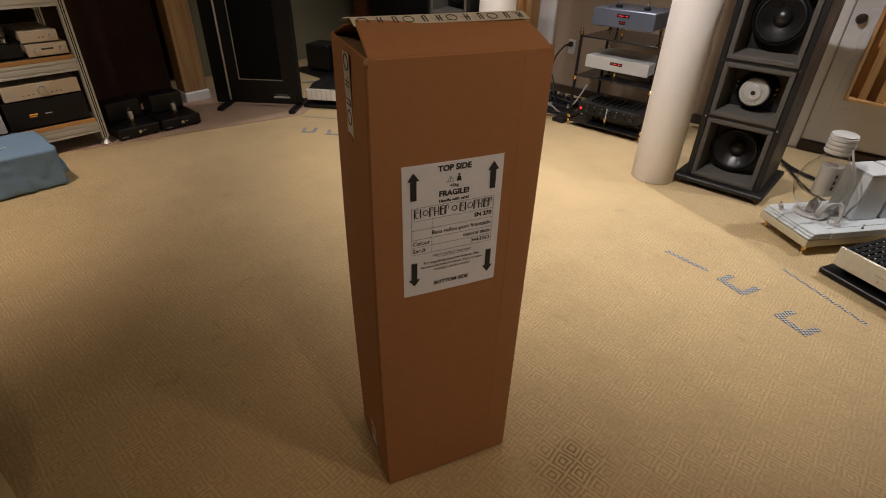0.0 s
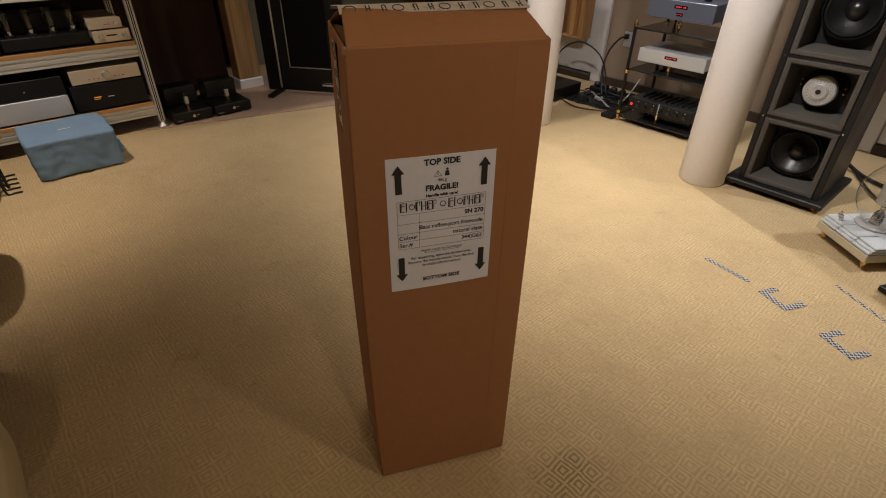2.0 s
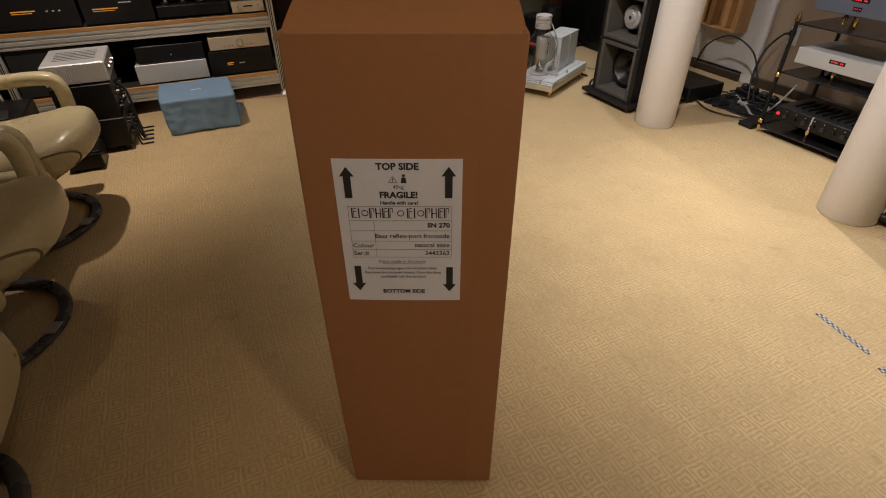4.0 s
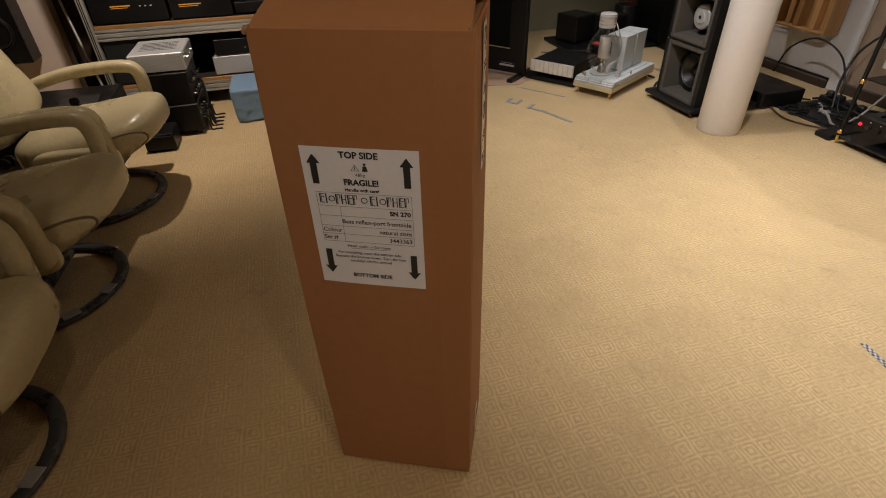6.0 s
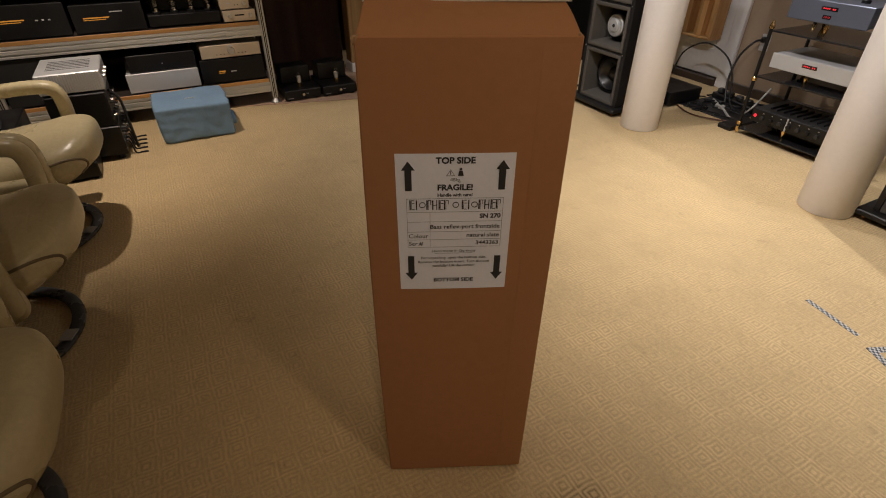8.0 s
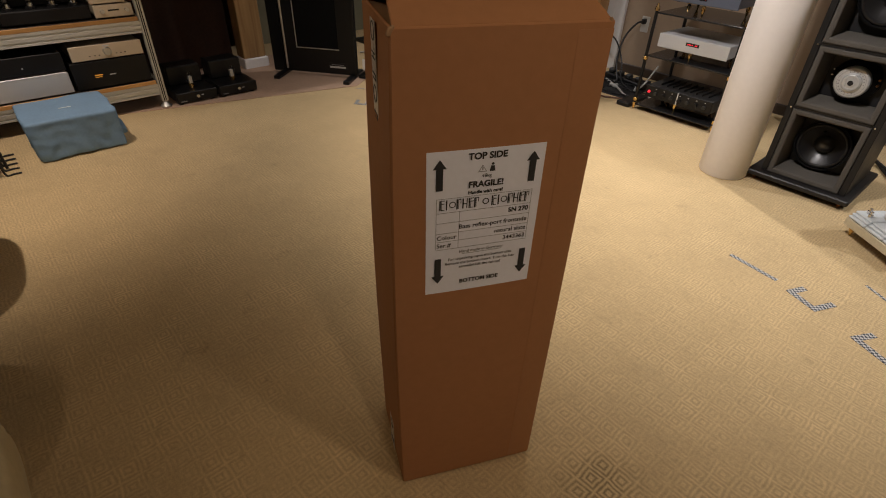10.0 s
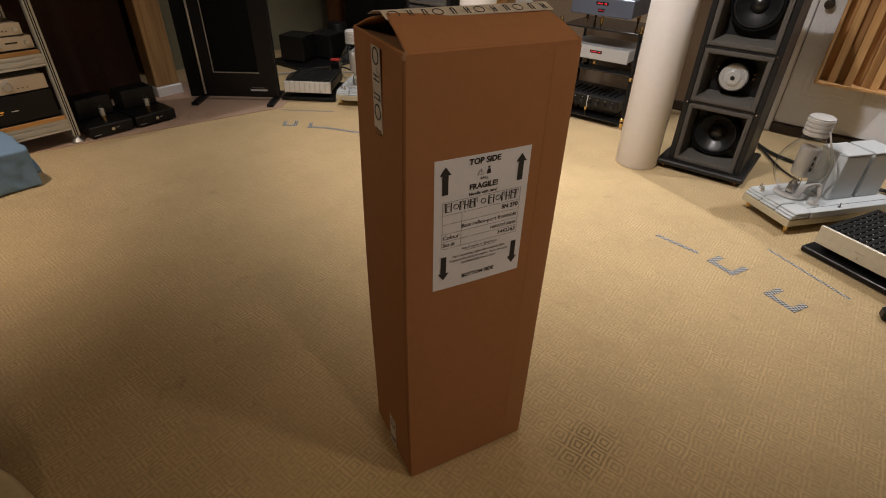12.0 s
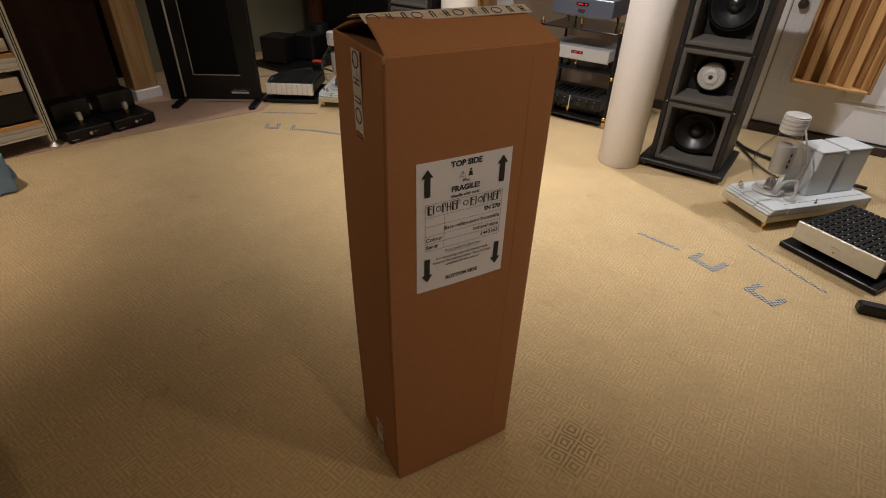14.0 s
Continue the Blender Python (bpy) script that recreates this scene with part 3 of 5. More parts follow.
# torn corner at the end of the front flap's crease
panel("torn_corner", box(-0.002, -0.003, -0.012, 0.006, 0.003, 0.002, 0.002), pose(0, 0, BH, 6, 24, 10), BOARD_IN)
for x, t in ((0.002, 8), (BW - 0.010, -8)):
    panel("worn_corner", box(0, -0.001, -0.007, 0.006, 0.005, 0.003, 0.002), pose(x, 0.001, BH, 0, t, 0), BOARD_IN)
# wide brown tape round the right-hand edge of the front
bm = sheet(0.061, BH - 0.02, 0.0004, 6, 20, 0.0, 0)
for v in bm.verts:
    v.co.y -= FRONT_SWELL * swell((BW - 0.062 + v.co.x) / BW) * swell((v.co.z + 0.008) / BH)
panel("edge_tape", bm, pose(BW - 0.062, -0.0005, 0.008), CLEARTAPE, "clear brown packing tape")


def tape_print(parent, w, h, m, count):
    """Dark letter-like rings and bars printed along a tape of length w in x, height h in z."""
    for i in range(count):
        cx = w * (i + 0.5) / count
        if i % 3 == 0:
            bm = lathe([(0.30 * h, -0.0004), (0.36 * h, -0.0004), (0.36 * h, 0.0004), (0.30 * h, 0.0004), (0.30 * h, -0.0004)], 18)
            o = part("print_mark", bm, INK, parent)
            o.matrix_local = m @ pose(cx, -0.0009, h * 0.5, 90, 0, 0)
        else:
            k = 0.0011
            bm = box(-k, -0.0004, h * 0.16, k, 0.0004, h * 0.84, 0)
            box(h * 0.2 - k, -0.0004, h * 0.16, h * 0.2 + k, 0.0004, h * 0.84, 0, bm=bm)
            box(k, -0.0004, h * (0.45 if i % 2 else 0.8), h * 0.2 - k, 0.0004, h * (0.45 if i % 2 else 0.8) + 0.002, 0, bm=bm)
            o = part("print_mark", bm, INK, parent)
            o.matrix_local = m @ pose(cx, -0.0009, 0)


rt = panel("ridge_tape", box(0.0, -0.0006, 0, BW - 0.010, 0.0006, 0.030, 0), pose(0.008, 0.0925, BH + RZ * 0.745 + 0.0035, -90 + ang, 0, 0), TAPEWHITE, "white printed packing tape")
tape_print(rt, BW - 0.02, 0.030, pose(0.005, 0, 0), 12)
rt = panel("ridge_tape", box(0.0, -0.0006, 0, BW + 0.002, 0.0006, 0.026, 0), pose(BW + 0.001, BD - 0.093, BH + RZ * 0.70 + 0.0055, -90 + ang, 0, 180), TAPEWHITE, "white printed packing tape")
for x, rz, za, zb, n in ((0.0, -90, 0.905, BH - 0.012, 6), (0.0, -90, 0.004, 0.125, 2), (BW, 90, 0.85, BH - 0.012, 6), (BW, 90, 0.004, 0.125, 2)):
    st = panel("side_tape", box(0, -0.0006, 0, zb - za, 0.0006, 0.042, 0), pose(x + (-1 if rz < 0 else 1) * (0.0042 if za > 0.5 else 0.0030), 0.118, zb, 0, 0, rz) @ pose(-0.021, 0, 0, 0, 90, 0), TAPEWHITE, "white printed packing tape")
    tape_print(st, zb - za, 0.042, pose(0, 0, 0), n)

# the shipping label, A4
LW, LH, LX, LZ = 0.210, 0.293, 0.0525, 0.636
def front_y(x, z):
    """How far the front of the carton stands out at a point of the label."""
    return FRONT_SWELL * swell((LX + x) / BW) * swell((LZ + z) / BH)


bm = sheet(LW, LH, 0.0006, 12, 14, 0.0, 0)
for v in bm.verts:
    v.co.y -= front_y(v.co.x, v.co.z)
label = panel("shipping_label", bm, pose(LX, -0.0012, LZ), PAPER, "white printed paper label")


def ink(bm, fx, fz, name="printed_line", material=None):
    o = part(name, bm, material or INK, label)
    o.matrix_local = pose(fx * LW, -0.0012 - front_y(fx * LW, LH * (1 - fz)), LH * (1 - fz), 90, 0, 0)
    return o


def arrow(up):
    s = 1 if up else -1
    pts = [(-0.0060, 0), (0.0060, 0), (0.0060, 0.040), (0.0120, 0.040), (0, 0.057), (-0.0120, 0.040), (-0.0060, 0.040)]
    return poly_prism([(x, s * y) for x, y in pts][::s], -0.0002, 0.0002)


for fx, fz, up in ((0.105, 0.240, True), (0.895, 0.238, True), (0.108, 0.722, False), (0.905, 0.728, False)):
    ink(arrow(up), fx, fz, "arrow")
ink(text_mesh("TOP SIDE", 0.0165, bold=0.0006), 0.5, 0.044)
ink(text_mesh("48kg", 0.0095), 0.5, 0.168)
ink(text_mesh("FRAGILE!", 0.0160, bold=0.0006), 0.5, 0.220)
ink(text_mesh("Handle with care!", 0.0088, bold=0.0003), 0.5, 0.270)
ink(text_mesh("SN 270", 0.0128, "RIGHT", 0.0005), 0.905, 0.422)
ink(text_mesh("Bass reflex-port frontside", 0.0126, "RIGHT", 0.00015), 0.905, 0.498)
ink(text_mesh("natural slate", 0.0126, "RIGHT", 0.00015), 0.905, 0.563)
ink(text_mesh("3443363", 0.0126, "RIGHT", 0.00015), 0.905, 0.622)
ink(text_mesh("Colour", 0.0126, "LEFT", 0.00015), 0.092, 0.568)
ink(text_mesh("Ser.#", 0.0126, "LEFT", 0.00015), 0.092, 0.625)
ink(text_mesh("Hand made in Germany", 0.0088), 0.5, 0.682)
ink(box(-0.036, -0.0055, -0.0001, 0.036, -0.0050, 0.0001, 0), 0.5, 0.682, "underline")
for words, fz in (("For unpacking, open the bottom side.", 0.735), ("Remove the bottom insert. Turn the box", 0.768), ("carefully! Lift the carton!", 0.800)):
    ink(text_mesh(words, 0.0083, bold=0.0001), 0.5, fz)
ink(text_mesh("BOTTOM SIDE", 0.0122, bold=0.0004), 0.5, 0.92)
for fz in (0.293, 0.388, 0.458, 0.532, 0.592, 0.650):
    ink(box(0.085 * LW - 0.5 * LW, -0.0003, -0.0001, 0.42 * LW, 0.0003, 0.0001, 0), 0.5, fz, "table_rule", GREYLINE)
for fx, za, zb in ((0.085, 0.293, 0.650), (0.92, 0.293, 0.650), (0.285, 0.388, 0.650)):
    ink(box(-0.0003, -(zb - za) * LH, -0.0001, 0.0003, 0, 0.0001, 0), fx, za, "table_rule", GREYLINE)
# pictograms: warning triangle and weight
tri = poly_prism([(-0.008, -0.006), (0.008, -0.006), (0, 0.007)], -0.0001, 0.0001)
ink(tri, 0.46, 0.122, "pictogram", GREYLINE)
ink(poly_prism([(-0.006, -0.0047), (0.006, -0.0047), (0, 0.005)], 0.0001, 0.0003), 0.46, 0.122, "pictogram", PAPER)
ink(box(-0.0007, -0.003, 0.0003, 0.0007, 0.003, 0.0005, 0), 0.46, 0.122, "pictogram")
ink(poly_prism([(-0.005, -0.006), (0.005, -0.006), (0.003, 0.004), (-0.003, 0.004)], -0.0001, 0.0002), 0.545, 0.122, "pictogram")
ink(lathe([(0, -0.0001), (0.0024, -0.0001), (0.0024, 0.0002), (0, 0.0002)], 12), 0.545, 0.097, "pictogram")
# maker's mark as plain slender strokes and rings
MH = 0.0098


def stroke(x, za, zb, w=0.0007, bm=None):
    return box(x - w, za, -0.0001, x + w, zb, 0.0002, 0, bm=bm)


def mark_sign(kind):
    """One slender sign: a post with bars, a pair of posts, or a ring."""
    if kind == "ring":
        return lathe([(0.0046, -0.0001), (0.0060, -0.0001), (0.0060, 0.0002), (0.0046, 0.0002), (0.0046, -0.0001)], 20)
    bm = stroke(0, -MH, MH, 0.0011)
    if kind == "pair":
        stroke(0.0072, -MH, MH, 0.0007, bm)
        box(0.0011, -0.001, -0.0001, 0.0065, 0.0002, 0.0002, 0, bm=bm)
    if kind == "comb":
        stroke(0.0024, -MH, MH, 0.0004, bm)
        for z in (-MH, 0.0026, MH - 0.0012):
            box(0.0028, z, -0.0001, 0.0078, z + 0.0012, 0.0002, 0, bm=bm)
    if kind == "hook":
        stroke(0.0024, -MH, MH, 0.0004, bm)
        box(0.0028, MH - 0.0012, -0.0001, 0.0070, MH, 0.0002, 0, bm=bm)
        stroke(0.0066, 0.0010, MH, 0.0005, bm)
    return bm


for side in (0.115, 0.565):
    for x, kind in ((0.0, "comb"), (0.055, "post"), (0.105, "ring"), (0.145, "hook"), (0.195, "pair"), (0.250, "comb"), (0.297, "hook")):
        ink(mark_sign(kind), side + x, 0.338, "maker_mark")
ink(mark_sign("ring"), 0.508, 0.338, "maker_mark")


# ---- loudspeakers ----
def woofer(r):
    """Cone driver facing -y."""
    return [
        (lathe([(r * 0.99, 0.0), (r * 0.99, 0.012), (r * 0.93, 0.016), (r * 0.90, 0.006)], 40), "driver_rim", SATINBLACK),
        (lathe([(r * 0.90, 0.006), (r * 0.86, 0.015), (r * 0.80, 0.017), (r * 0.75, 0.008)], 40), "surround", RUBBER),
        (lathe([(r * 0.75, 0.008), (r * 0.55, -0.018), (r * 0.36, -0.034)], 40), "cone", CONE),
        (lathe([(r * 0.36, -0.034), (r * 0.35, -0.028), (r * 0.26, -0.012), (r * 0.13, -0.003), (0, 0.0)], 40), "dust_cap", CONE),
    ]


def horn_box(root, x0, x1, z0, z1, kind):
    """An open grey-lined box with a flat rim; a driver sits at its throat."""
    rim, dep, cr = 0.034, 0.155, 0.012
    bm = bmesh.new()

    def rect(y, i):
        return [bm.verts.new((x, y, z)) for x, z in ((x0 + i, z0 + i), (x1 - i, z0 + i), (x1 - i, z1 - i), (x0 + i, z1 - i))]
    rings = [rect(0.02, 0.0), rect(0.0, 0.001), rect(-0.002, 0.006), rect(-0.001, rim - 0.014), rect(0.004, rim - 0.008), rect(dep, rim + 0.006), rect(dep + 0.004, rim + 0.006)]
    for a, b in zip(rings, rings[1:]):
        for i in range(4):
            bm.faces.new((a[i], a[(i + 1) % 4], b[(i + 1) % 4], b[i]))
    bmesh.ops.recalc_face_normals(bm, faces=bm.faces[:])
    hb = part("horn_frame", bm, FELT, root, "grey felt-lined square horn")
    i = rim + 0.007
    part("baffle", box(x0 + i, dep - 0.002, z0 + i, x1 - i, dep + 0.02, z1 - i, 0), RUBBER, root)
    cx, cz = (x0 + x1) / 2, (z0 + z1) / 2
    r = min(x1 - x0, z1 - z0) / 2 - rim - 0.007
    if kind == "cone":
        for b2, n, mt in woofer(r):
            o = part(n, b2, mt, root, "", True)
            o.matrix_local = pose(cx, dep - 0.046, cz, 90, 0, 0)
    else:
        o = part("driver_basket", lathe([(r * 0.98, 0.0), (r * 0.98, 0.02), (r * 0.8, 0.03), (r * 0.62, 0.055), (0, 0.056)], 40), SATINBLACK, root, "", True)
        o.matrix_local = pose(cx, dep - 0.004, cz, 90, 0, 0)
        k = 0.070
        o = part("magnet", lathe([(0, 0.045), (k, 0.045), (k + 0.003, 0.05), (k + 0.003, 0.082), (k - 0.004, 0.088), (k * 0.62, 0.088), (k * 0.60, 0.094), (k * 0.30, 0.097), (0, 0.0975)], 40), mat("grey_magnet_label", (0.50, 0.51, 0.51), 0.4, 0.35), root, "silver grey magnet", True)
        o.matrix_local = pose(cx, dep - 0.004, cz, 90, 0, 0)
        o = part("pole_ring", lathe([(k * 0.55, 0.0955), (k * 0.50, 0.0985), (k * 0.35, 0.0985), (k * 0.33, 0.0955)], 32), MATS["grey_magnet_label"], root, "", True)
        o.matrix_local = pose(cx, dep - 0.004, cz, 90, 0, 0)
        o = part("pole_hole", lathe([(0, 0.0986), (k * 0.17, 0.0986), (k * 0.17, 0.0994), (0, 0.0994)], 20), RUBBER, root)
        o.matrix_local = pose(cx, dep - 0.004, cz, 90, 0, 0)
        bm = bmesh.new()
        for q in range(22):
            if q % 11 > 7:
                continue
            c2, s2 = math.cos(q * math.pi / 11), math.sin(q * math.pi / 11)
            box(k * 0.72 * c2 - 0.0026, k * 0.72 * s2 - 0.0026, 0.0881, k * 0.72 * c2 + 0.0026, k * 0.72 * s2 + 0.0026, 0.0886, 0, bm=bm)
        o = tagged(part("label_print", bm, GREYLINE, root), "small grey print round the magnet", kind="stuff")
        o.matrix_local = pose(cx, dep - 0.004, cz, 90, 0, 0)
        o = part("label_ring", lathe([(k * 0.82, 0.0882), (k * 0.82, 0.0885), (k * 0.84, 0.0885), (k * 0.84, 0.0882)], 32), GREYLINE, root)
        o.matrix_local = pose(cx, dep - 0.004, cz, 90, 0, 0)
        for s in (-1, 1):
            for dz in (0.0, 0.026):
                t = lathe([(0, 0), (0.006, 0), (0.006, 0.02), (0.003, 0.026), (0, 0.026)], 12)
                o = part("terminal", t, COPPER if s > 0 else CHROME, root)
                o.matrix_local = pose(cx + s * (r * 0.93), dep - 0.03, cz + dz + (0.0 if s > 0 else 0.01), 90, 0, 0)
    for sx in (x0 - 0.012, x1 + 0.012):
        o = part("screw", lathe([(0, 0.004), (0.004, 0.004), (0.006, 0.0), (0, 0.0)], 10), CHROME, root)
        o.matrix_local = pose(sx, -0.001, z1 + 0.006, 90, 0, 0)
    return hb


def loudspeaker(m):
    root = thing("loudspeaker", m, "tall charcoal loudspeaker of stacked grey-lined horn boxes on a plinth", "loudspeaker", "horn loudspeakers")
    part("plinth", box(0, 0, 0.028, 0.495, 0.52, 0.056, 0.006), CHAR, root)
    for x in (0.04, 0.455):
        for y in (0.04, 0.48):
            f = part("foot", lathe([(0, 0.0), (0.004, 0.0), (0.016, 0.026), (0.016, 0.0279), (0, 0.0279)], 14), COPPER, root, "", True)
            f.matrix_local = pose(x, y, 0.0)
    H = 1.14
    part("side_panel", box(0.052, 0.052, 0.0565, 0.082, 0.47, H, 0.003), CHAR, root)
    part("side_panel", box(0.428, 0.052, 0.0565, 0.458, 0.47, H, 0.003), CHAR, root)
    part("back_panel", box(0.0825, 0.44, 0.0565, 0.4275, 0.468, H, 0.002), CHAR, root)
    part("top_panel", box(0.052, 0.052, H + 0.0005, 0.458, 0.47, H + 0.028, 0.004), CHAR, root)
    part("shelf", box(0.0825, 0.056, 0.408, 0.4275, 0.438, 0.420, 0), CHAR, root)
    part("shelf", box(0.0825, 0.056, 0.712, 0.4275, 0.438, 0.724, 0), CHAR, root)
    body = new("horn_stack")
    body.parent = root
    body.matrix_local = pose(0, 0.05, 0)
    horn_box(body, 0.084, 0.426, 0.058, 0.406, "cone")
    horn_box(body, 0.084, 0.426, 0.422, 0.710, "magnet")
    horn_box(body, 0.084, 0.426, 0.726, 1.136, "cone")
    return root


sp_b = loudspeaker(pose(-0.842, 3.205, 0))
copy_thing(sp_b, pose(-2.905, 3.112, 0))


# ---- equipment rack of aluminium extrusion ----
def extrusion(length, w=0.04, h=0.07):
    """A grooved aluminium profile along y; face towards +x."""
    bm = bmesh.new()
    prof = [(0, 0), (w, 0), (w, h * 0.14), (w - 0.006, h * 0.17), (w - 0.006, h * 0.30), (w, h * 0.33), (w, h * 0.60), (w - 0.006, h * 0.63), (w - 0.006, h * 0.76), (w, h * 0.79), (w, h), (0, h)]
    a = [bm.verts.new((x, 0, z)) for x, z in prof]
    b = [bm.verts.new((x, length, z)) for x, z in prof]
    for i in range(len(prof)):
        j = (i + 1) % len(prof)
        bm.faces.new((a[i], a[j], b[j], b[i]))
    bm.faces.new(a)
    bm.faces.new(b[::-1])
    bmesh.ops.recalc_face_normals(bm, faces=bm.faces[:])
    return bm


rack = thing("equipment_rack", pose(-3.84, -0.545, 0), "wide aluminium extrusion equipment rack with wooden shelves, full of electronics", "rack")
RL = 1.65
for y in (0, RL - 0.04):
    for x in (0, -0.56):
        bm = box(x, y, 0.045, x + 0.04, y + 0.04, 1.9, 0.003)
        p = part("post", bm, ALUMATT, rack)
        for k in (0.013, 0.024):
            part("groove", box(x + 0.0395, y + k - 0.003, 0.05, x + 0.0408, y + k + 0.003, 1.89, 0), SATINBLACK, p)
        part("foot", lathe([(0, 0), (0.034, 0), (0.036, 0.012), (0.02, 0.03), (0.012, 0.045), (0, 0.045)], 18, pose(x + 0.02, y + 0.02, 0)), ALU, rack, "", True)
for z in (0.093, 0.482, 0.842, 1.25):
    for x in (0, -0.56):
        o = part("beam", extrusion(RL - 0.082), ALUMATT, rack)
        o.matrix_local = pose(x, 0.041, z)
    for y in (0.0, RL - 0.04):
        part("cross_beam", box(-0.519, y, z, -0.001, y + 0.04, z + 0.07, 0.003), ALUMATT, rack)
    # Board colour is darkened for the shade between the cases.
    part("shelf", box(-0.55, 0.045, z + 0.0705, 0.028, RL - 0.045, z + 0.094, 0.002), mat("shaded_shelf_board", (0.03, 0.022, 0.016), 0.6), rack, "shelf board with shade put into its dark colour")
    part("shelf_edge", box(0.0282, 0.045, z + 0.0705, 0.038, RL - 0.045, z + 0.094, 0.002), SHELFWOOD, rack, "orange-brown wooden edge")
SH1, SH2, SH3 = 0.188, 0.577, 0.937


def component(name, y0, y1, z0, z1, front, body, label, category="amplifier", x=-3.815, depth=0.36, bits=(), group=""):
    """A hi-fi case facing +x. bits: (kind, along 0..1, up 0..1, size m) on its face."""
    root = thing(name, pose(x, y0, z0), label, category, group)
    w, h = y1 - y0, z1 - z0
    f = 0.012
    part("case", box(-depth, 0.004, f, -0.0105, w - 0.004, h - 0.001, 0.004), body, root)
    fp = part("front_panel", box(-0.010, 0, f * 0.6, 0, w, h, 0.003), front, root)
    for yy in (0.05, w - 0.05):
        for xx in (-0.05, -depth + 0.05):
            part("foot", lathe([(0, 0), (0.016, 0), (0.018, 0.011), (0, 0.011)], 12, pose(xx, yy, 0)), RUBBER, root)
    for kind, a, b, s in bits:
        yy, zz = a * w, f * 0.6 + b * (h - f * 0.6)
        if kind == "knob":
            o = part("knob", lathe([(0, 0), (s, 0), (s * 0.94, 0.016), (s * 0.85, 0.019), (0, 0.018)], 24), ALU, fp, "", True)
            o.matrix_local = pose(0.0002, yy, zz, 0, 90, 0)
        elif kind == "button":
            part("button", box(0.0002, yy - s, zz - s * 0.6, 0.004, yy + s, zz + s * 0.6, 0.001), SATINBLACK if front is not BLACKBOX else SILVER, fp)
        elif kind == "amber":
            part("display", box(0.0002, yy - s, zz + 0.002, 0.001, yy + s, zz + 0.009, 0), LEDAMBER, fp, "amber display")
            part("display", box(0.0002, yy - s, zz - 0.008, 0.001, yy + s * 0.7, zz - 0.004, 0), LEDAMBER, fp, "amber display")
        elif kind == "red":
            d = part("display_window", box(0.0002, yy - s * 1.25, zz - 0.010, 0.0012, yy + s * 1.25, zz + 0.010, 0), BLACKGLASS, fp)
            for k in range(7):
                if k != 4:
                    part("display_digit", box(0.0014, yy - s + 2 * s * k / 7 + 0.0015, zz - 0.0035, 0.0018, yy - s + 2 * s * (k + 1) / 7 - 0.0025, zz + 0.0035, 0), LEDRED, fp, "glowing red digit")
        elif kind == "slot":
            part("slot", box(0.0002, yy - s, zz - 0.004, 0.0012, yy + s, zz + 0.004, 0), BLACKGLASS, fp)
        elif kind == "bar":
            part("marking", box(0.0002, yy - s, zz - 0.003, 0.0010, yy + s, zz + 0.003, 0), SILVER, fp)
    return root


DARKGREY = mat("dark_grey_case", (0.022, 0.022, 0.022), 0.45)
component("power_amplifier", -0.49, -0.06, SH1, 0.475, DARKGREY, DARKGREY, "dark grey amplifier case on the lower shelf")
component("power_supply", 0.165, 0.605, SH1, 0.318, SILVER, SILVER, "plain silver electronics case on the lower shelf")
component("power_supply", 0.195, 0.605, 0.319, 0.430, BLACKBOX, BLACKBOX, "plain black electronics case stacked on a silver one", bits=(("bar", 0.5, 0.4, 0.004),))
component("integrated_amplifier", 0.622, 1.045, SH1, 0.352, BLACKBOX, BLACKBOX, "black amplifier with a small amber display", bits=(("amber", 0.32, 0.45, 0.022), ("bar", 0.5, 0.45, 0.018)))
component("preamplifier", 0.645, 1.04, 0.353, 0.445, CHAMP, CHAMP, "champagne preamplifier with a round volume knob", bits=(("knob", 0.5, 0.5, 0.024), ("button", 0.25, 0.28, 0.004), ("button", 0.32, 0.28, 0.004), ("button", 0.38, 0.28, 0.004), ("button", 0.62, 0.28, 0.004), ("button", 0.68, 0.28, 0.004), ("button", 0.74, 0.28, 0.004), ("bar", 0.5, 0.86, 0.018)))
component("disc_player", -0.485, -0.03, SH2, 0.765, BLACKBOX, BLACKBOX, "black disc player with an amber display", "player", bits=(("amber", 0.40, 0.52, 0.06), ("button", 0.66, 0.52, 0.006), ("button", 0.73, 0.52, 0.006), ("button", 0.80, 0.52, 0.006)))
component("disc_player", -0.012, 0.378, SH2, 0.742, BLACKBOX, BLACKBOX, "black disc player with a broad amber display", "player", bits=(("amber", 0.33, 0.5, 0.07), ("bar", 0.62, 0.72, 0.035)))
component("phono_stage", 0.842, 1.05, SH2, 0.653, CHAMP, CHAMP, "small silver phono stage with a dark display", bits=(("slot", 0.5, 0.55, 0.03), ("knob", 0.2, 0.5, 0.012), ("knob", 0.84, 0.5, 0.012)))
component("headphone_amplifier", 0.832, 1.02, 0.654, 0.722, CHAMP, CHAMP, "small silver headphone amplifier stacked on another", bits=(("knob", 0.82, 0.5, 0.012), ("button", 0.5, 0.4, 0.004), ("button", 0.6, 0.4, 0.004), ("bar", 0.3, 0.6, 0.012)))

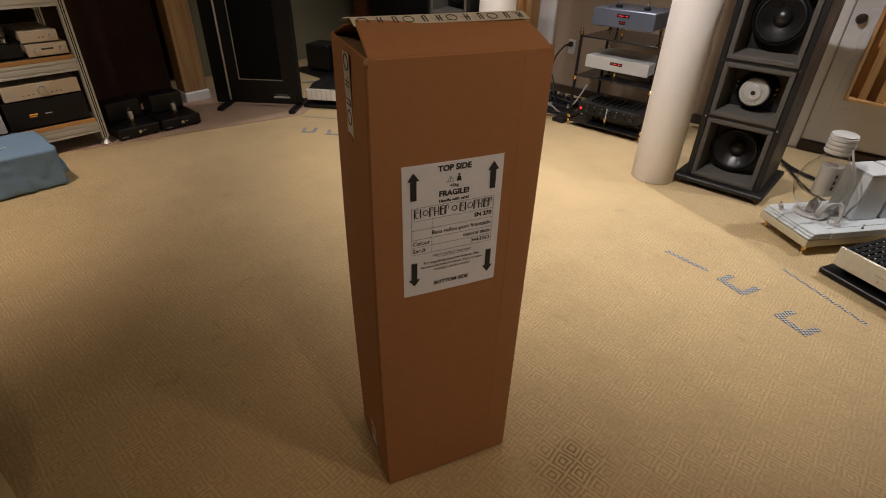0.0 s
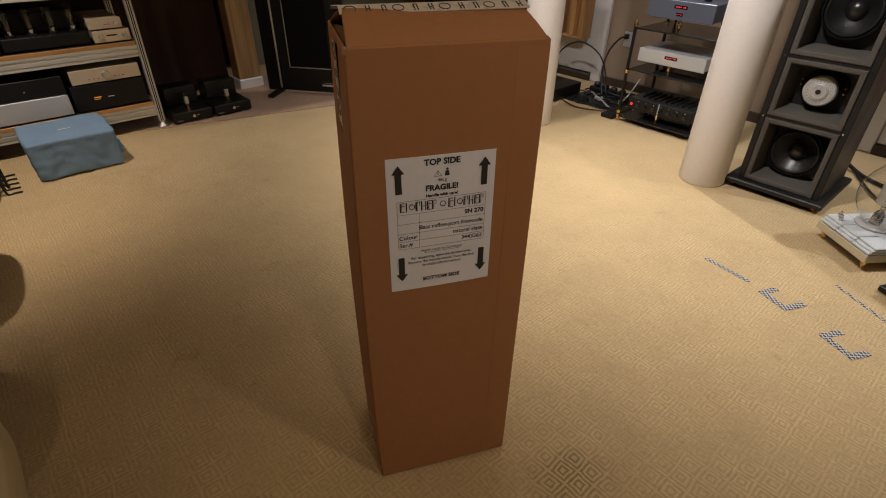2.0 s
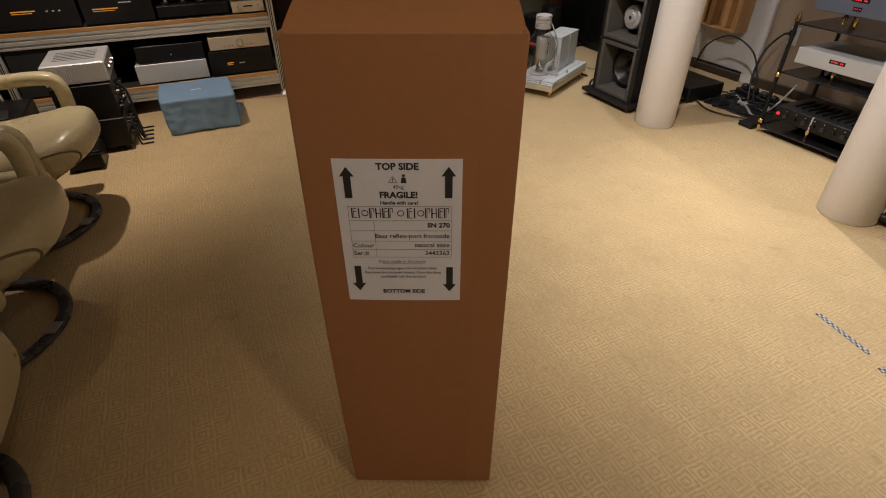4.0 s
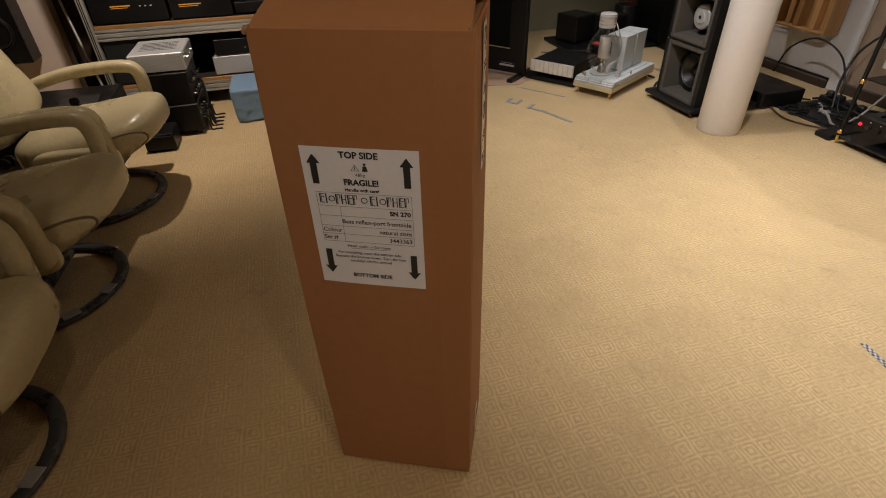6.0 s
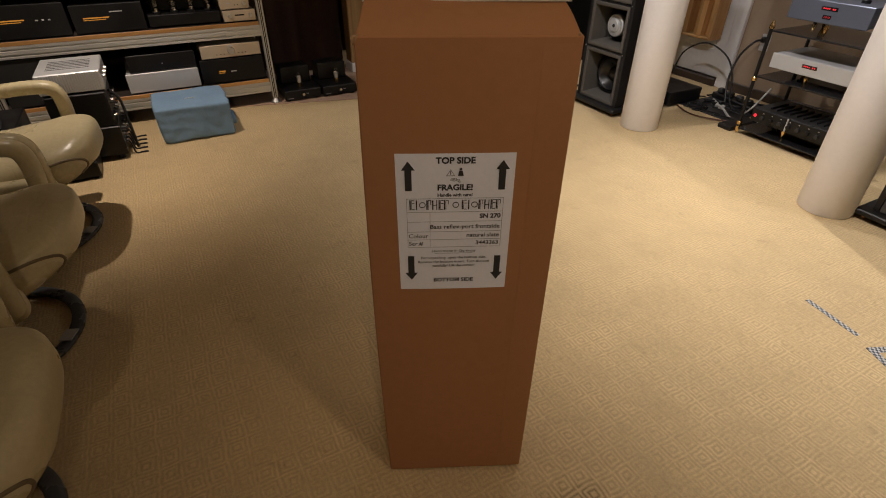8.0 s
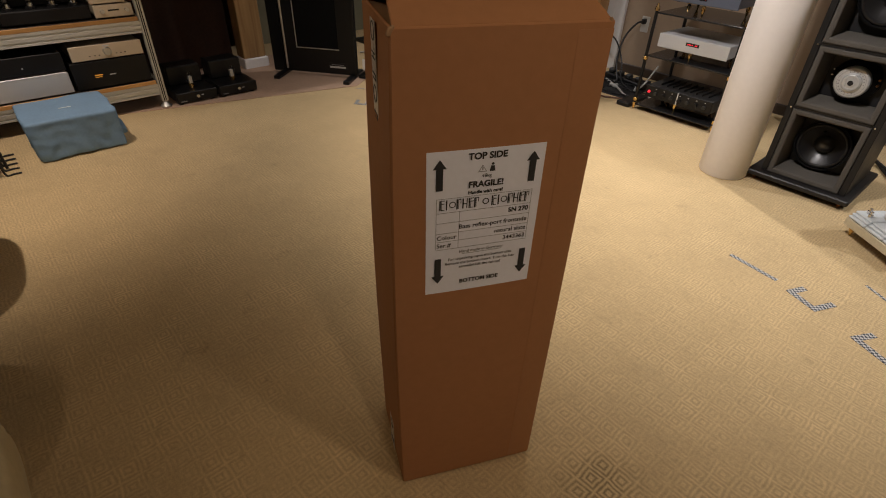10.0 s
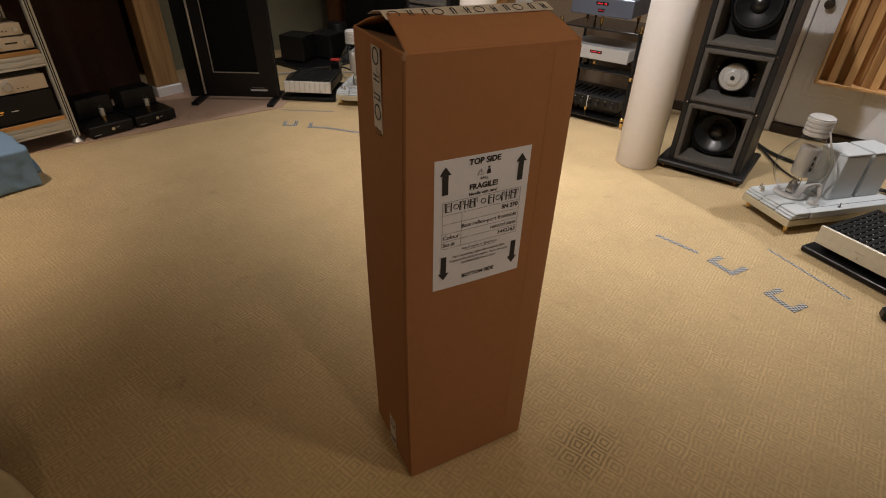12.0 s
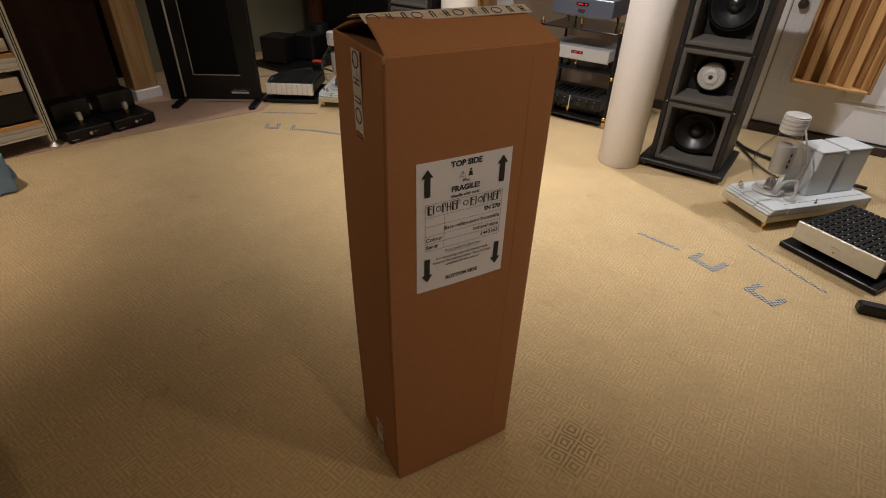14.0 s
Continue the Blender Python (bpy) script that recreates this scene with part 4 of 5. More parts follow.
ta = thing("valve_amplifier", pose(-3.83, 0.392, SH2), "low black valve amplifier with a row of glass valves", "amplifier")
part("chassis", box(-0.34, 0, 0.010, 0, 0.435, 0.078, 0.004), BLACKBOX, ta)
for yy in (0.04, 0.40):
    for xx in (-0.04, -0.30):
        part("foot", lathe([(0, 0), (0.016, 0), (0.018, 0.0098), (0, 0.0098)], 12, pose(xx, yy, 0)), RUBBER, ta)
for i in range(4):
    yy = 0.06 + 0.105 * i
    part("valve_socket", lathe([(0, 0.0785), (0.026, 0.0785), (0.026, 0.090), (0, 0.090)], 18, pose(-0.06, yy, 0)), SATINBLACK, ta)
    v = part("valve", lathe([(0.017, 0.091), (0.018, 0.12), (0.026, 0.145), (0.027, 0.19), (0.022, 0.225), (0.010, 0.24), (0, 0.242)], 20, pose(-0.06, yy, 0)), GLASS, ta, "clear glass valve", True)
    part("valve_plate", box(-0.070, yy - 0.011, 0.12, -0.050, yy + 0.011, 0.20, 0.002), mat("dark_valve_plate", (0.06, 0.055, 0.05), 0.4, 0.5), v)
    part("valve_base", lathe([(0, 0.0905), (0.0165, 0.0905), (0.0165, 0.112), (0, 0.112)], 16, pose(-0.06, yy, 0)), CHROME, v)
part("transformer_cover", box(-0.32, 0.03, 0.0785, -0.14, 0.40, 0.19, 0.006), BLACKBOX, ta)

# ---- two black valve monoblocks on the floor ----
def monoblock(m):
    r = thing("monoblock_amplifier", m, "black valve monoblock amplifier on the carpet", "amplifier", "black monoblocks")
    part("chassis", box(-0.36, 0, 0.010, 0, 0.272, 0.078, 0.005), BLACKBOX, r)
    for yy in (0.03, 0.24):
        for xx in (-0.03, -0.33):
            part("foot", lathe([(0, 0), (0.014, 0), (0.016, 0.0098), (0, 0.0098)], 12, pose(xx, yy, 0)), RUBBER, r)
    k = part("knob", lathe([(0, 0), (0.012, 0), (0.011, 0.014), (0, 0.014)], 18), CHROME, r, "", True)
    k.matrix_local = pose(0.0002, 0.136, 0.046, 0, 90, 0)
    part("marking", box(0.0002, 0.16, 0.044, 0.0008, 0.178, 0.048, 0), SILVER, r)
    part("marking", box(0.0002, 0.02, 0.02, 0.0008, 0.06, 0.026, 0), GREYLINE, r)
    part("transformer", box(-0.34, 0.02, 0.0785, -0.19, 0.25, 0.205, 0.008), BLACKBOX, r)
    v = part("valve", lathe([(0.018, 0.0788), (0.022, 0.10), (0.025, 0.13), (0.025, 0.16), (0.016, 0.182), (0, 0.186)], 20, pose(-0.10, 0.14, 0)), GLASS, r, "glass valve", True)
    part("valve_base", lathe([(0, 0.079), (0.017, 0.079), (0.017, 0.105), (0, 0.105)], 16, pose(-0.10, 0.14, 0)), BRASS, v)
    part("valve_plate", box(-0.112, 0.128, 0.106, -0.088, 0.152, 0.155, 0.002), ANODE, v)
    return r


mb = monoblock(pose(-3.77, 1.150, 0.004))
copy_thing(mb, pose(-3.762, 1.438, 0.004))

# ---- panel speaker ----
ps = thing("panel_speaker", pose(-4.03, 2.075, 0, 0, 0, 38.4), "tall black panel speaker with silver inlay lines on bar feet", "loudspeaker")
PW, PH = 0.60, 1.75
part("frame", box(0, 0, 0.03, PW, 0.05, PH, 0.006), BLACKBOX, ps)
part("grille", box(0.132, -0.006, 0.226, PW - 0.135, -0.0005, PH - 0.1, 0.002), mat("black_grille_cloth", (0.005, 0.005, 0.005), 0.95, bump=0.4, bscale=600, spec=0.1), ps)
part("inlay", box(0.122, -0.008, 0.215, 0.1285, -0.0002, PH - 0.09, 0.001), ALU, ps, "thin silver inlay")
part("inlay", box(0.1288, -0.008, 0.215, PW - 0.128, -0.0002, 0.2215, 0.001), ALU, ps, "thin silver inlay")
part("side_strip", box(0.022, -0.016, 0.05, 0.036, -0.0003, PH - 0.02, 0.004), ALU, ps, "bright metal edge strip")
part("side_wing", box(-0.10, 0.012, 0.02, -0.002, 0.05, PH - 0.1, 0.006), BLACKBOX, ps)
part("name_plate", box(PW - 0.225, -0.004, 0.075, PW - 0.075, -0.0002, 0.120, 0.001), SATINBLACK, ps)
part("name_plate_mark", box(PW - 0.215, -0.0052, 0.080, PW - 0.085, -0.0042, 0.094, 0), SILVER, ps)
part("name_plate_mark", box(PW - 0.20, -0.0052, 0.103, PW - 0.10, -0.0042, 0.107, 0), GREYLINE, ps)
for x in (-0.03, PW - 0.06):
    part("foot", box(x, -0.16, 0.004, x + 0.05, 0.20, 0.0295, 0.004), SATINBLACK, ps)

# ---- far corner boxes ----
for i, (x, y, r, h) in enumerate(((-4.48, 3.17, 20, 0.24), (-4.40, 3.46, 15, 0.23))):
    b = thing("subwoofer", pose(x, y, 0.031, 0, 0, r), "small black cube loudspeaker on the carpet by the wall", "loudspeaker", "black cubes")
    part("cabinet", box(0, 0, 0.012, 0.25, 0.25, h, 0.006), CHAR, b)
    for xx in (0.03, 0.22):
        for yy in (0.03, 0.22):
            part("foot", lathe([(0, 0), (0.014, 0), (0.014, 0.0118), (0, 0.0118)], 10, pose(xx, yy, 0)), RUBBER, b)
    part("grille", box(0.2505, 0.015, 0.03, 0.256, 0.235, h - 0.015, 0.002), SATINBLACK, b)
tagged(part("dark_canister", lathe([(0, 0), (0.10, 0), (0.10, 0.27), (0.095, 0.28), (0, 0.28)], 28, pose(-4.40, 3.84, 0.0305)), CHAR, smooth=True), "dark round canister standing in the corner", "canister")
cab = thing("dark_cabinet", pose(-4.40, 3.93, 0), "dark cabinet standing in the far corner behind the speaker", "cabinet")
part("body", box(0, 0.05, 0.0, 0.85, 0.45, 1.6, 0.005), BLACKBOX, cab)
part("door", box(0.005, 0.03, 0.05, 0.42, 0.0495, 1.58, 0.003), BLACKBOX, cab)
part("door", box(0.43, 0.03, 0.05, 0.845, 0.0495, 1.58, 0.003), BLACKBOX, cab)
part("handle", box(0.36, 0.020, 0.72, 0.40, 0.0298, 0.73, 0.002), SILVER, cab)

# ---- audio rack between the columns ----
ar = thing("audio_rack", pose(-1.845, 3.665, 0), "black glass audio rack on black and brass posts", "rack")
AW, AD = 0.60, 0.46
for x in (0.012, AW - 0.012):
    for y in (0.012, AD - 0.012):
        part("post", lathe([(0, 0.05), (0.011, 0.05), (0.011, 0.655), (0, 0.655)], 18, pose(x, y, 0)), SATINBLACK, ar, "", True)
        part("foot", lathe([(0, 0), (0.003, 0.0), (0.010, 0.02), (0.013, 0.03), (0.013, 0.050), (0, 0.050)], 16, pose(x, y, 0)), BRASS, ar, "brass foot", True)
        for z in (0.060, 0.345):
            part("collar", lathe([(0.0112, z), (0.016, z + 0.003), (0.016, z + 0.022), (0.0112, z + 0.026)], 16, pose(x, y, 0)), BRASS, ar, "brass collar", True)
        part("finial", lathe([(0, 0.6552), (0.015, 0.6552), (0.016, 0.668), (0.010, 0.684), (0.006, 0.698), (0, 0.702)], 16, pose(x, y, 0)), BRASS, ar, "brass finial", True)
for z in (0.035, 0.372, 0.640):
    part("shelf", box(0.025, 0.0, z, AW - 0.025, AD, z + 0.010, 0.003), BLACKGLASS, ar, "black glass shelf")


def rack_unit(name, x0, x1, z0, z1, front, label, bits, depth=0.36, y=3.70):
    c = component(name, 0, x1 - x0, z0, z1, front, front, label, bits=bits, depth=depth)
    c.matrix_world = pose(x0, y, z0, 0, 0, -90)
    return c


def cones(parent_name, xs, y, z, h):
    for x in xs:
        o = part(parent_name, lathe([(0, 0), (0.004, 0), (0.014, h * 0.75), (0.010, h), (0, h)], 14, pose(x, y, z)), BRASS, None, "", True)
        tagged(o, "small brass isolation cone under an electronics case", "cone", "brass cones")


rack_unit("dac", -1.785, -1.345, 0.716, 0.835, BLUEAMP, "blue grey converter with red digits on the top shelf", (("red", 0.5, 0.68, 0.035), ("red", 0.5, 0.3, 0.018)))
rack_unit("cd_transport", -1.785, -1.315, 0.432, 0.525, SILVER, "silver disc transport with a small red display", (("red", 0.5, 0.6, 0.035),))
cones("isolation_cone", (-1.56,), 3.73, 0.6505, 0.064)
cones("isolation_cone", (-1.72, -1.40), 4.0, 0.6505, 0.064)
cones("isolation_cone", (-1.56,), 3.73, 0.3825, 0.048)
cones("isolation_cone", (-1.72, -1.40), 4.0, 0.3825, 0.048)
cones("isolation_cone", (-1.56,), 3.72, 0.0455, 0.060)
cones("isolation_cone", (-1.72, -1.40), 3.96, 0.0455, 0.060)
mx = thing("amplifier_kit", pose(-1.775, 3.685, 0.107), "black amplifier with a row of knobs and a red lamp", "amplifier")
part("case", box(0, 0.008, 0, 0.47, 0.33, 0.082, 0.004), DARKGREY, mx)
part("front_panel", box(0, 0, 0.001, 0.228, 0.0078, 0.080, 0.002), SATINBLACK, mx)
part("front_panel", box(0.236, 0, 0.001, 0.47, 0.0078, 0.080, 0.002), SATINBLACK, mx)
part("divider", box(0.2285, -0.004, 0.001, 0.2355, 0.0076, 0.082, 0.001), SILVER, mx)
for i in range(7):
    x = 0.075 + 0.058 * i
    o = part("knob", lathe([(0, 0), (0.013, 0), (0.012, 0.014), (0, 0.014)], 16), SATINBLACK if i % 2 else DARKGREY, mx, "", True)
    o.matrix_local = pose(x, -0.0002, 0.035, 90, 0, 0)
    part("marking", box(x - 0.004, -0.001, 0.062, x + 0.004, -0.0002, 0.066, 0), SILVER, mx)
o = part("lamp", lathe([(0, 0), (0.010, 0), (0.009, 0.006), (0, 0.008)], 16), LEDRED, mx, "glowing red lamp")
o.matrix_local = pose(0.025, -0.0002, 0.04, 90, 0, 0)
for i in range(9):
    o = part("heat_fin", box(0.07 + 0.042 * i, 0.06, 0.0822, 0.078 + 0.042 * i, 0.24, 0.096, 0.002), SATINBLACK, mx)
# small black connectors on the top device
for x in (-1.66, -1.46):
    o = thing("footer_weight", pose(x, 3.82, 0.8355), "small dark turned weight on the converter", "weight", "turned weights")
    part("base", lathe([(0, 0), (0.022, 0), (0.024, 0.012), (0.014, 0.020), (0, 0.020)], 18), SATINBLACK, o, "", True)
    part("stem", lathe([(0, 0.0202), (0.009, 0.0202), (0.012, 0.05), (0, 0.05)], 16), CHROME, o, "", True)


# ---- valve amplifiers with huge bulbs ----
def bulb_amp(m, mirror=1):
    """Origin at the front-left corner on the floor; x along the front, y back."""
    r = thing("bulb_amplifier", m, "pale grey valve amplifier with one huge clear glass bulb", "amplifier", "bulb amplifiers")
    W, D = 0.31, 0.66
    part("plinth", box(0.004, 0.004, 0.046, W - 0.004, D, 0.082, 0.003), mat("pale_champagne_trim", (0.56, 0.50, 0.36), 0.4, 0.2), r, "champagne lower front")
    part("front_trim", box(0, -0.002, 0.048, W, 0.0038, 0.086, 0.003), MATS["pale_champagne_trim"], r)
    part("deck", box(0.002, 0.12, 0.0822, W - 0.002, D, 0.118, 0.003), GREYBLUE, r)
    for i in range(3):
        for k in range(3):
            part("front_rib", box(0.002 + 0.103 * i, 0.002 + 0.012 * k, 0.0865 + 0.0108 * k, 0.100 + 0.103 * i, 0.119, 0.0968 + 0.0108 * k, 0.003), GREYBLUE, r)
    part("groove", box(W - 0.045, 0.13, 0.1182, W - 0.042, D - 0.02, 0.1186, 0), SATINBLACK, r)
    for x, y in ((0.03, 0.03), (W - 0.03, 0.03), (0.03, D - 0.05), (W - 0.03, D - 0.05)):
        part("foot", lathe([(0, 0), (0.003, 0), (0.012, 0.03), (0.014, 0.0458), (0, 0.0458)], 14, pose(x, y, 0)), BRASS, r, "brass cone foot", True)
    bx, by = W * 0.50 - 0.038, 0.165
    part("socket", lathe([(0, 0.119), (0.075, 0.119), (0.078, 0.128), (0.060, 0.136), (0.042, 0.136), (0.040, 0.126), (0, 0.126)], 36, pose(bx, by, 0)), WHITEPL, r, "white ring socket", True)
    prof = [(0.038, 0.128), (0.050, 0.140), (0.078, 0.170), (0.104, 0.215), (0.117, 0.265), (0.115, 0.315), (0.098, 0.365), (0.074, 0.405), (0.056, 0.435), (0.050, 0.462)]
    rs = [p for p in smooth_path([(a, 0, b) for a, b in prof], 4)]
    squash = lambda z: 0.128 + (z - 0.128) * 0.93
    bm = lathe([(v.x, squash(v.z)) for v in rs], 48, pose(bx, by, 0))
    bulb = part("bulb", bm, GLASS, r, "huge clear glass bulb", True)
    part("cap", lathe([(0.86 * r0, squash(z0)) for r0, z0 in [(0, 0.463), (0.064, 0.463), (0.067, 0.468)] + [q for i in range(4) for q in ((0.067, 0.470 + 0.021 * i), (0.067, 0.484 + 0.021 * i), (0.062, 0.486 + 0.021 * i), (0.062, 0.489 + 0.021 * i))] + [(0.065, 0.556), (0.058, 0.561), (0, 0.561)]], 40, pose(bx, by, 0)), WHITEPL, r, "white ribbed cap", True)
    part("anode", lathe([(0, 0.235), (0.044, 0.235), (0.046, 0.24), (0.046, 0.375), (0.044, 0.38), (0, 0.38)], 28, pose(bx + 0.01, by, 0)), ANODE, bulb, "matt grey anode cylinder", True)
    for dx in (-0.02, 0.0, 0.02):
        part("support_rod", lathe([(0, 0.13), (0.0025, 0.13), (0.0025, 0.2345), (0, 0.2345)], 8, pose(bx + dx + 0.01, by, 0)), CHROME, bulb)
    part("stem", lathe([(0, 0.131), (0.026, 0.131), (0.022, 0.18), (0.008, 0.20), (0, 0.2)], 18, pose(bx, by, 0)), CHROME, bulb, "", True)
    for k in range(3):
        part("anode_slot", box(bx + 0.0555, by - 0.012, 0.27 + 0.03 * k, bx + 0.0575, by - 0.002, 0.288 + 0.03 * k, 0), SATINBLACK, bulb)
    for i in range(2):
        y0 = 0.305 + 0.172 * i
        part("transformer_cover", box(0.066, y0, 0.119, 0.216, y0 + 0.150, 0.350, 0.004), GREYBLUE, r, "pale grey transformer cover")
        part("cover_lid", box(0.064, y0 - 0.002, 0.3505, 0.218, y0 + 0.152, 0.361, 0.003), GREYBLUE, r)
    for k in range(4):
        dx = 0.008 * k
        part("wire", sweep([(bx + 0.045 + dx, by - 0.02, 0.132), (bx + 0.06 + dx, by - 0.01, 0.19 + 0.004 * k), (bx + 0.095 + dx, by + 0.02, 0.215 + 0.004 * k), (bx + 0.125 + dx * 0.4, by + 0.03, 0.17), (bx + 0.115 + dx * 0.4, by + 0.03, 0.119)], 0.0042, seg=8, n=6), WHITEPL, r, "white sleeved wire", True)
    part("wire", sweep([(bx + 0.066, by, 0.475), (bx + 0.090, by + 0.01, 0.42), (bx + 0.10, by + 0.06, 0.33), (bx + 0.075, by + 0.10, 0.22), (bx + 0.06, by + 0.12, 0.119)], 0.0045, seg=8, n=6), WHITEPL, r, "white sleeved wire", True)
    part("wire_grommet", lathe([(0, 0.1185), (0.03, 0.1185), (0.026, 0.13), (0, 0.128)], 20, pose(bx + 0.115, by + 0.03, 0)), WHITEPL, r, "", True)
    for x, y in ((bx - 0.085, by - 0.10), (bx - 0.055, by - 0.12)):
        part("terminal", lathe([(0, 0.119), (0.010, 0.119), (0.010, 0.132), (0.006, 0.135), (0.006, 0.145), (0, 0.146)], 14, pose(x, y, 0)), CHROME, r, "", True)
    part("toggle", lathe([(0, 0.119), (0.007, 0.119), (0.004, 0.127), (0.004, 0.14), (0, 0.141)], 12, pose(W - 0.02, 0.30, 0)), CHROME, r)
    return r


ba = bulb_amp(pose(-0.305, 2.985, 0, 0, 0, -38))
copy_thing(ba, pose(-3.150, 2.670, 0, 0, 0, 31))


# ---- finned amplifiers on black boards ----
def finned_amp(m):
    r = thing("finned_amplifier", m, "silver-fronted amplifier with black heat fins on a black board", "amplifier", "finned amplifiers")
    W, D = 0.37, 0.43
    part("board", box(-0.03, -0.02, 0.004, W + 0.03, D + 0.02, 0.030, 0.004), BLACKBOX, r, "glossy black base board")
    for x in (0.05, W - 0.05):
        for y in (0.06, D - 0.06):
            part("foot", lathe([(0, 0.0305), (0.018, 0.0305), (0.018, 0.064), (0, 0.064)], 14, pose(x, y, 0)), SATINBLACK, r)
    part("body", box(0.008, 0.014, 0.0645, W - 0.008, D, 0.128, 0.002), SATINBLACK, r)
    part("front_panel", box(0, 0, 0.062, W, 0.0135, 0.150, 0.0015), mat("brushed_champagne_panel", (0.64, 0.62, 0.54), 0.45, 0.5, vary=0.16, scale=30), r, "brushed silver front panel")
    nx, ny = 13, 8
    pitch = (W - 0.024) / nx
    first = None
    for i in range(nx):
        if first is None:
            first = o = part("heat_fin", box(0, 0, 0, pitch - 0.0065, D - 0.034, 0.0198, 0.001), FINBLACK, r)
        else:
            o = new("heat_fin", first.data)
            o.parent = r
        o.matrix_local = pose(0.012 + pitch * i, 0.02, 0.1282)
    for j in range(ny):
        y = 0.05 + (D - 0.06) * j / ny
        part("fin_rod", box(0.012, y, 0.142, W - 0.012, y + 0.0045, 0.1465, 0), ALU, r)
    o = part("lamp", lathe([(0, 0), (0.004, 0), (0.004, 0.003), (0, 0.004)], 12), CHROME, r)
    o.matrix_local = pose(W / 2, -0.0002, 0.085, 90, 0, 0)
    part("marking", box(W / 2 - 0.02, -0.0008, 0.106, W / 2 + 0.02, -0.0002, 0.108, 0), GREYLINE, r)
    return r


fa = finned_amp(pose(0.06, 2.705, 0, 0, 0, -26.5))
far_amp = copy_thing(fa, pose(-3.56, 2.505, 0, 0, 0, 35))
tagged(far_amp, "black finned amplifier with a fluted bright silver front", "amplifier", "finned amplifiers")
for i in range(9):
    part("front_flute", box(0.004 + 0.0405 * i, -0.006, 0.064, 0.039 + 0.0405 * i, -0.0003, 0.1485, 0.0022), mat("satin_silver_flute", (0.80, 0.78, 0.74), 0.45, 0.1), far_amp, "bright silver flute")
tagged(part("black_bar", box(0, 0, 0, 0.36, 0.05, 0.045, 0.008), SATINBLACK), "black bar-shaped stand foot on the carpet", "bar").matrix_world = pose(0.355, 2.325, 0.001, 0, 0, 14)
wr = thing("foil_wrapping", pose(0.56, 3.34, 0.0, 0, 0, 10), "crumpled clear and silver wrapping beside the amplifier", "wrapping")
bm = bmesh.new()
bmesh.ops.create_icosphere(bm, subdivisions=4, radius=0.1)
for v in bm.verts:
    n = noise.noise(v.co * 22) * 0.5 + noise.noise(v.co * 55) * 0.3
    v.co = v.co * (1 + 0.45 * n)
    v.co.z = max(0.002, v.co.z * 0.9 + 0.055)
part("foil", bm, mat("silver_foil", (0.7, 0.7, 0.72), 0.25, 0.9), wr)

# ---- tape marks on the carpet ----
TW = 0.026


def tape_mark(pts, w=TW):
    """Flat strips from point to point."""
    root = thing("floor_tape", pose(0, 0, 0), "blue and white chequered marking tape on the carpet", "tape", "tape marks")
    for i, (a, b) in enumerate(zip(pts, pts[1:])):
        a, b = Vector(a), Vector(b)
        d = (b - a).normalized() * w / 2
        n = Vector((-d.y, d.x))
        e = 0.0 if i == 0 else 1.0
        a2, b2 = a - d * e, b + d
        o = part("strip", poly_prism([(*(a2 + n),), (*(b2 + n),), (*(b2 - n),), (*(a2 - n),)], 0.0005 + 0.0004 * i, 0.0016 + 0.0004 * i), CHEQ, root)


tape_mark([(-0.550, 2.392), (-0.354, 2.360)], 0.02)
tape_mark([(-0.250, 2.392), (-0.279, 2.325), (-0.181, 2.284), (-0.146, 2.360)])
tape_mark([(0.012, 2.298), (-0.027, 2.224), (0.074, 2.176), (0.103, 2.233)])
tape_mark([(-0.095, 2.612), (0.243, 2.412)], 0.013)
tape_mark([(-3.163, 2.198), (-3.105, 2.138), (-3.047, 2.180), (-3.098, 2.241)])
tape_mark([(-3.005, 2.297), (-2.946, 2.232), (-2.850, 2.298), (-2.621, 2.382)])
tape_mark([(-3.387, 2.330), (-3.074, 2.563)], 0.013)


# ---- blue covered case ----
def bag_shape(v):
    v = v.copy()
    v += Vector((noise.noise(v * 7), noise.noise(v * 7 + Vector((5, 0, 0))), noise.noise(v * 7 + Vector((0, 9, 0))))) * 0.007
    v += Vector((noise.noise(v * 24), noise.noise(v * 24 + Vector((5, 0, 0))), 0)) * 0.004
    k = max(0.0, 0.5 - v.z / 0.215)
    v.y *= 1 - 0.05 * k
    v.x += 0.004 * k * math.sin(v.y * 34 + 1.0) + 0.003 * k * math.sin(v.y * 71)
    v.y += 0.004 * k * math.sin(v.x * 38)
    return v


bag = thing("cloth_covered_case", pose(-3.51, 0.495, 0.0), "low case under a light blue cloth cover on the carpet", "case")
bm = cushion(0.40, 0.44, 0.215, 22, 34, bag_shape)
lo = min(v.co.z for v in bm.verts)
bmesh.ops.translate(bm, vec=(0, 0, 0.0015 - lo), verts=bm.verts)
part("cover", bm, FABRIC, bag, "", True)
part("print", box(0.02, -0.03, 0.2195, 0.032, 0.03, 0.2205, 0), mat("pale_print", (0.5, 0.58, 0.62), 0.7), bag)
part("cover_fold", cushion(0.10, 0.035, 0.05, 4, 8), FABRIC, bag, "", True).matrix_local = pose(0.12, 0.225, 0.09, 10, 20, 0)

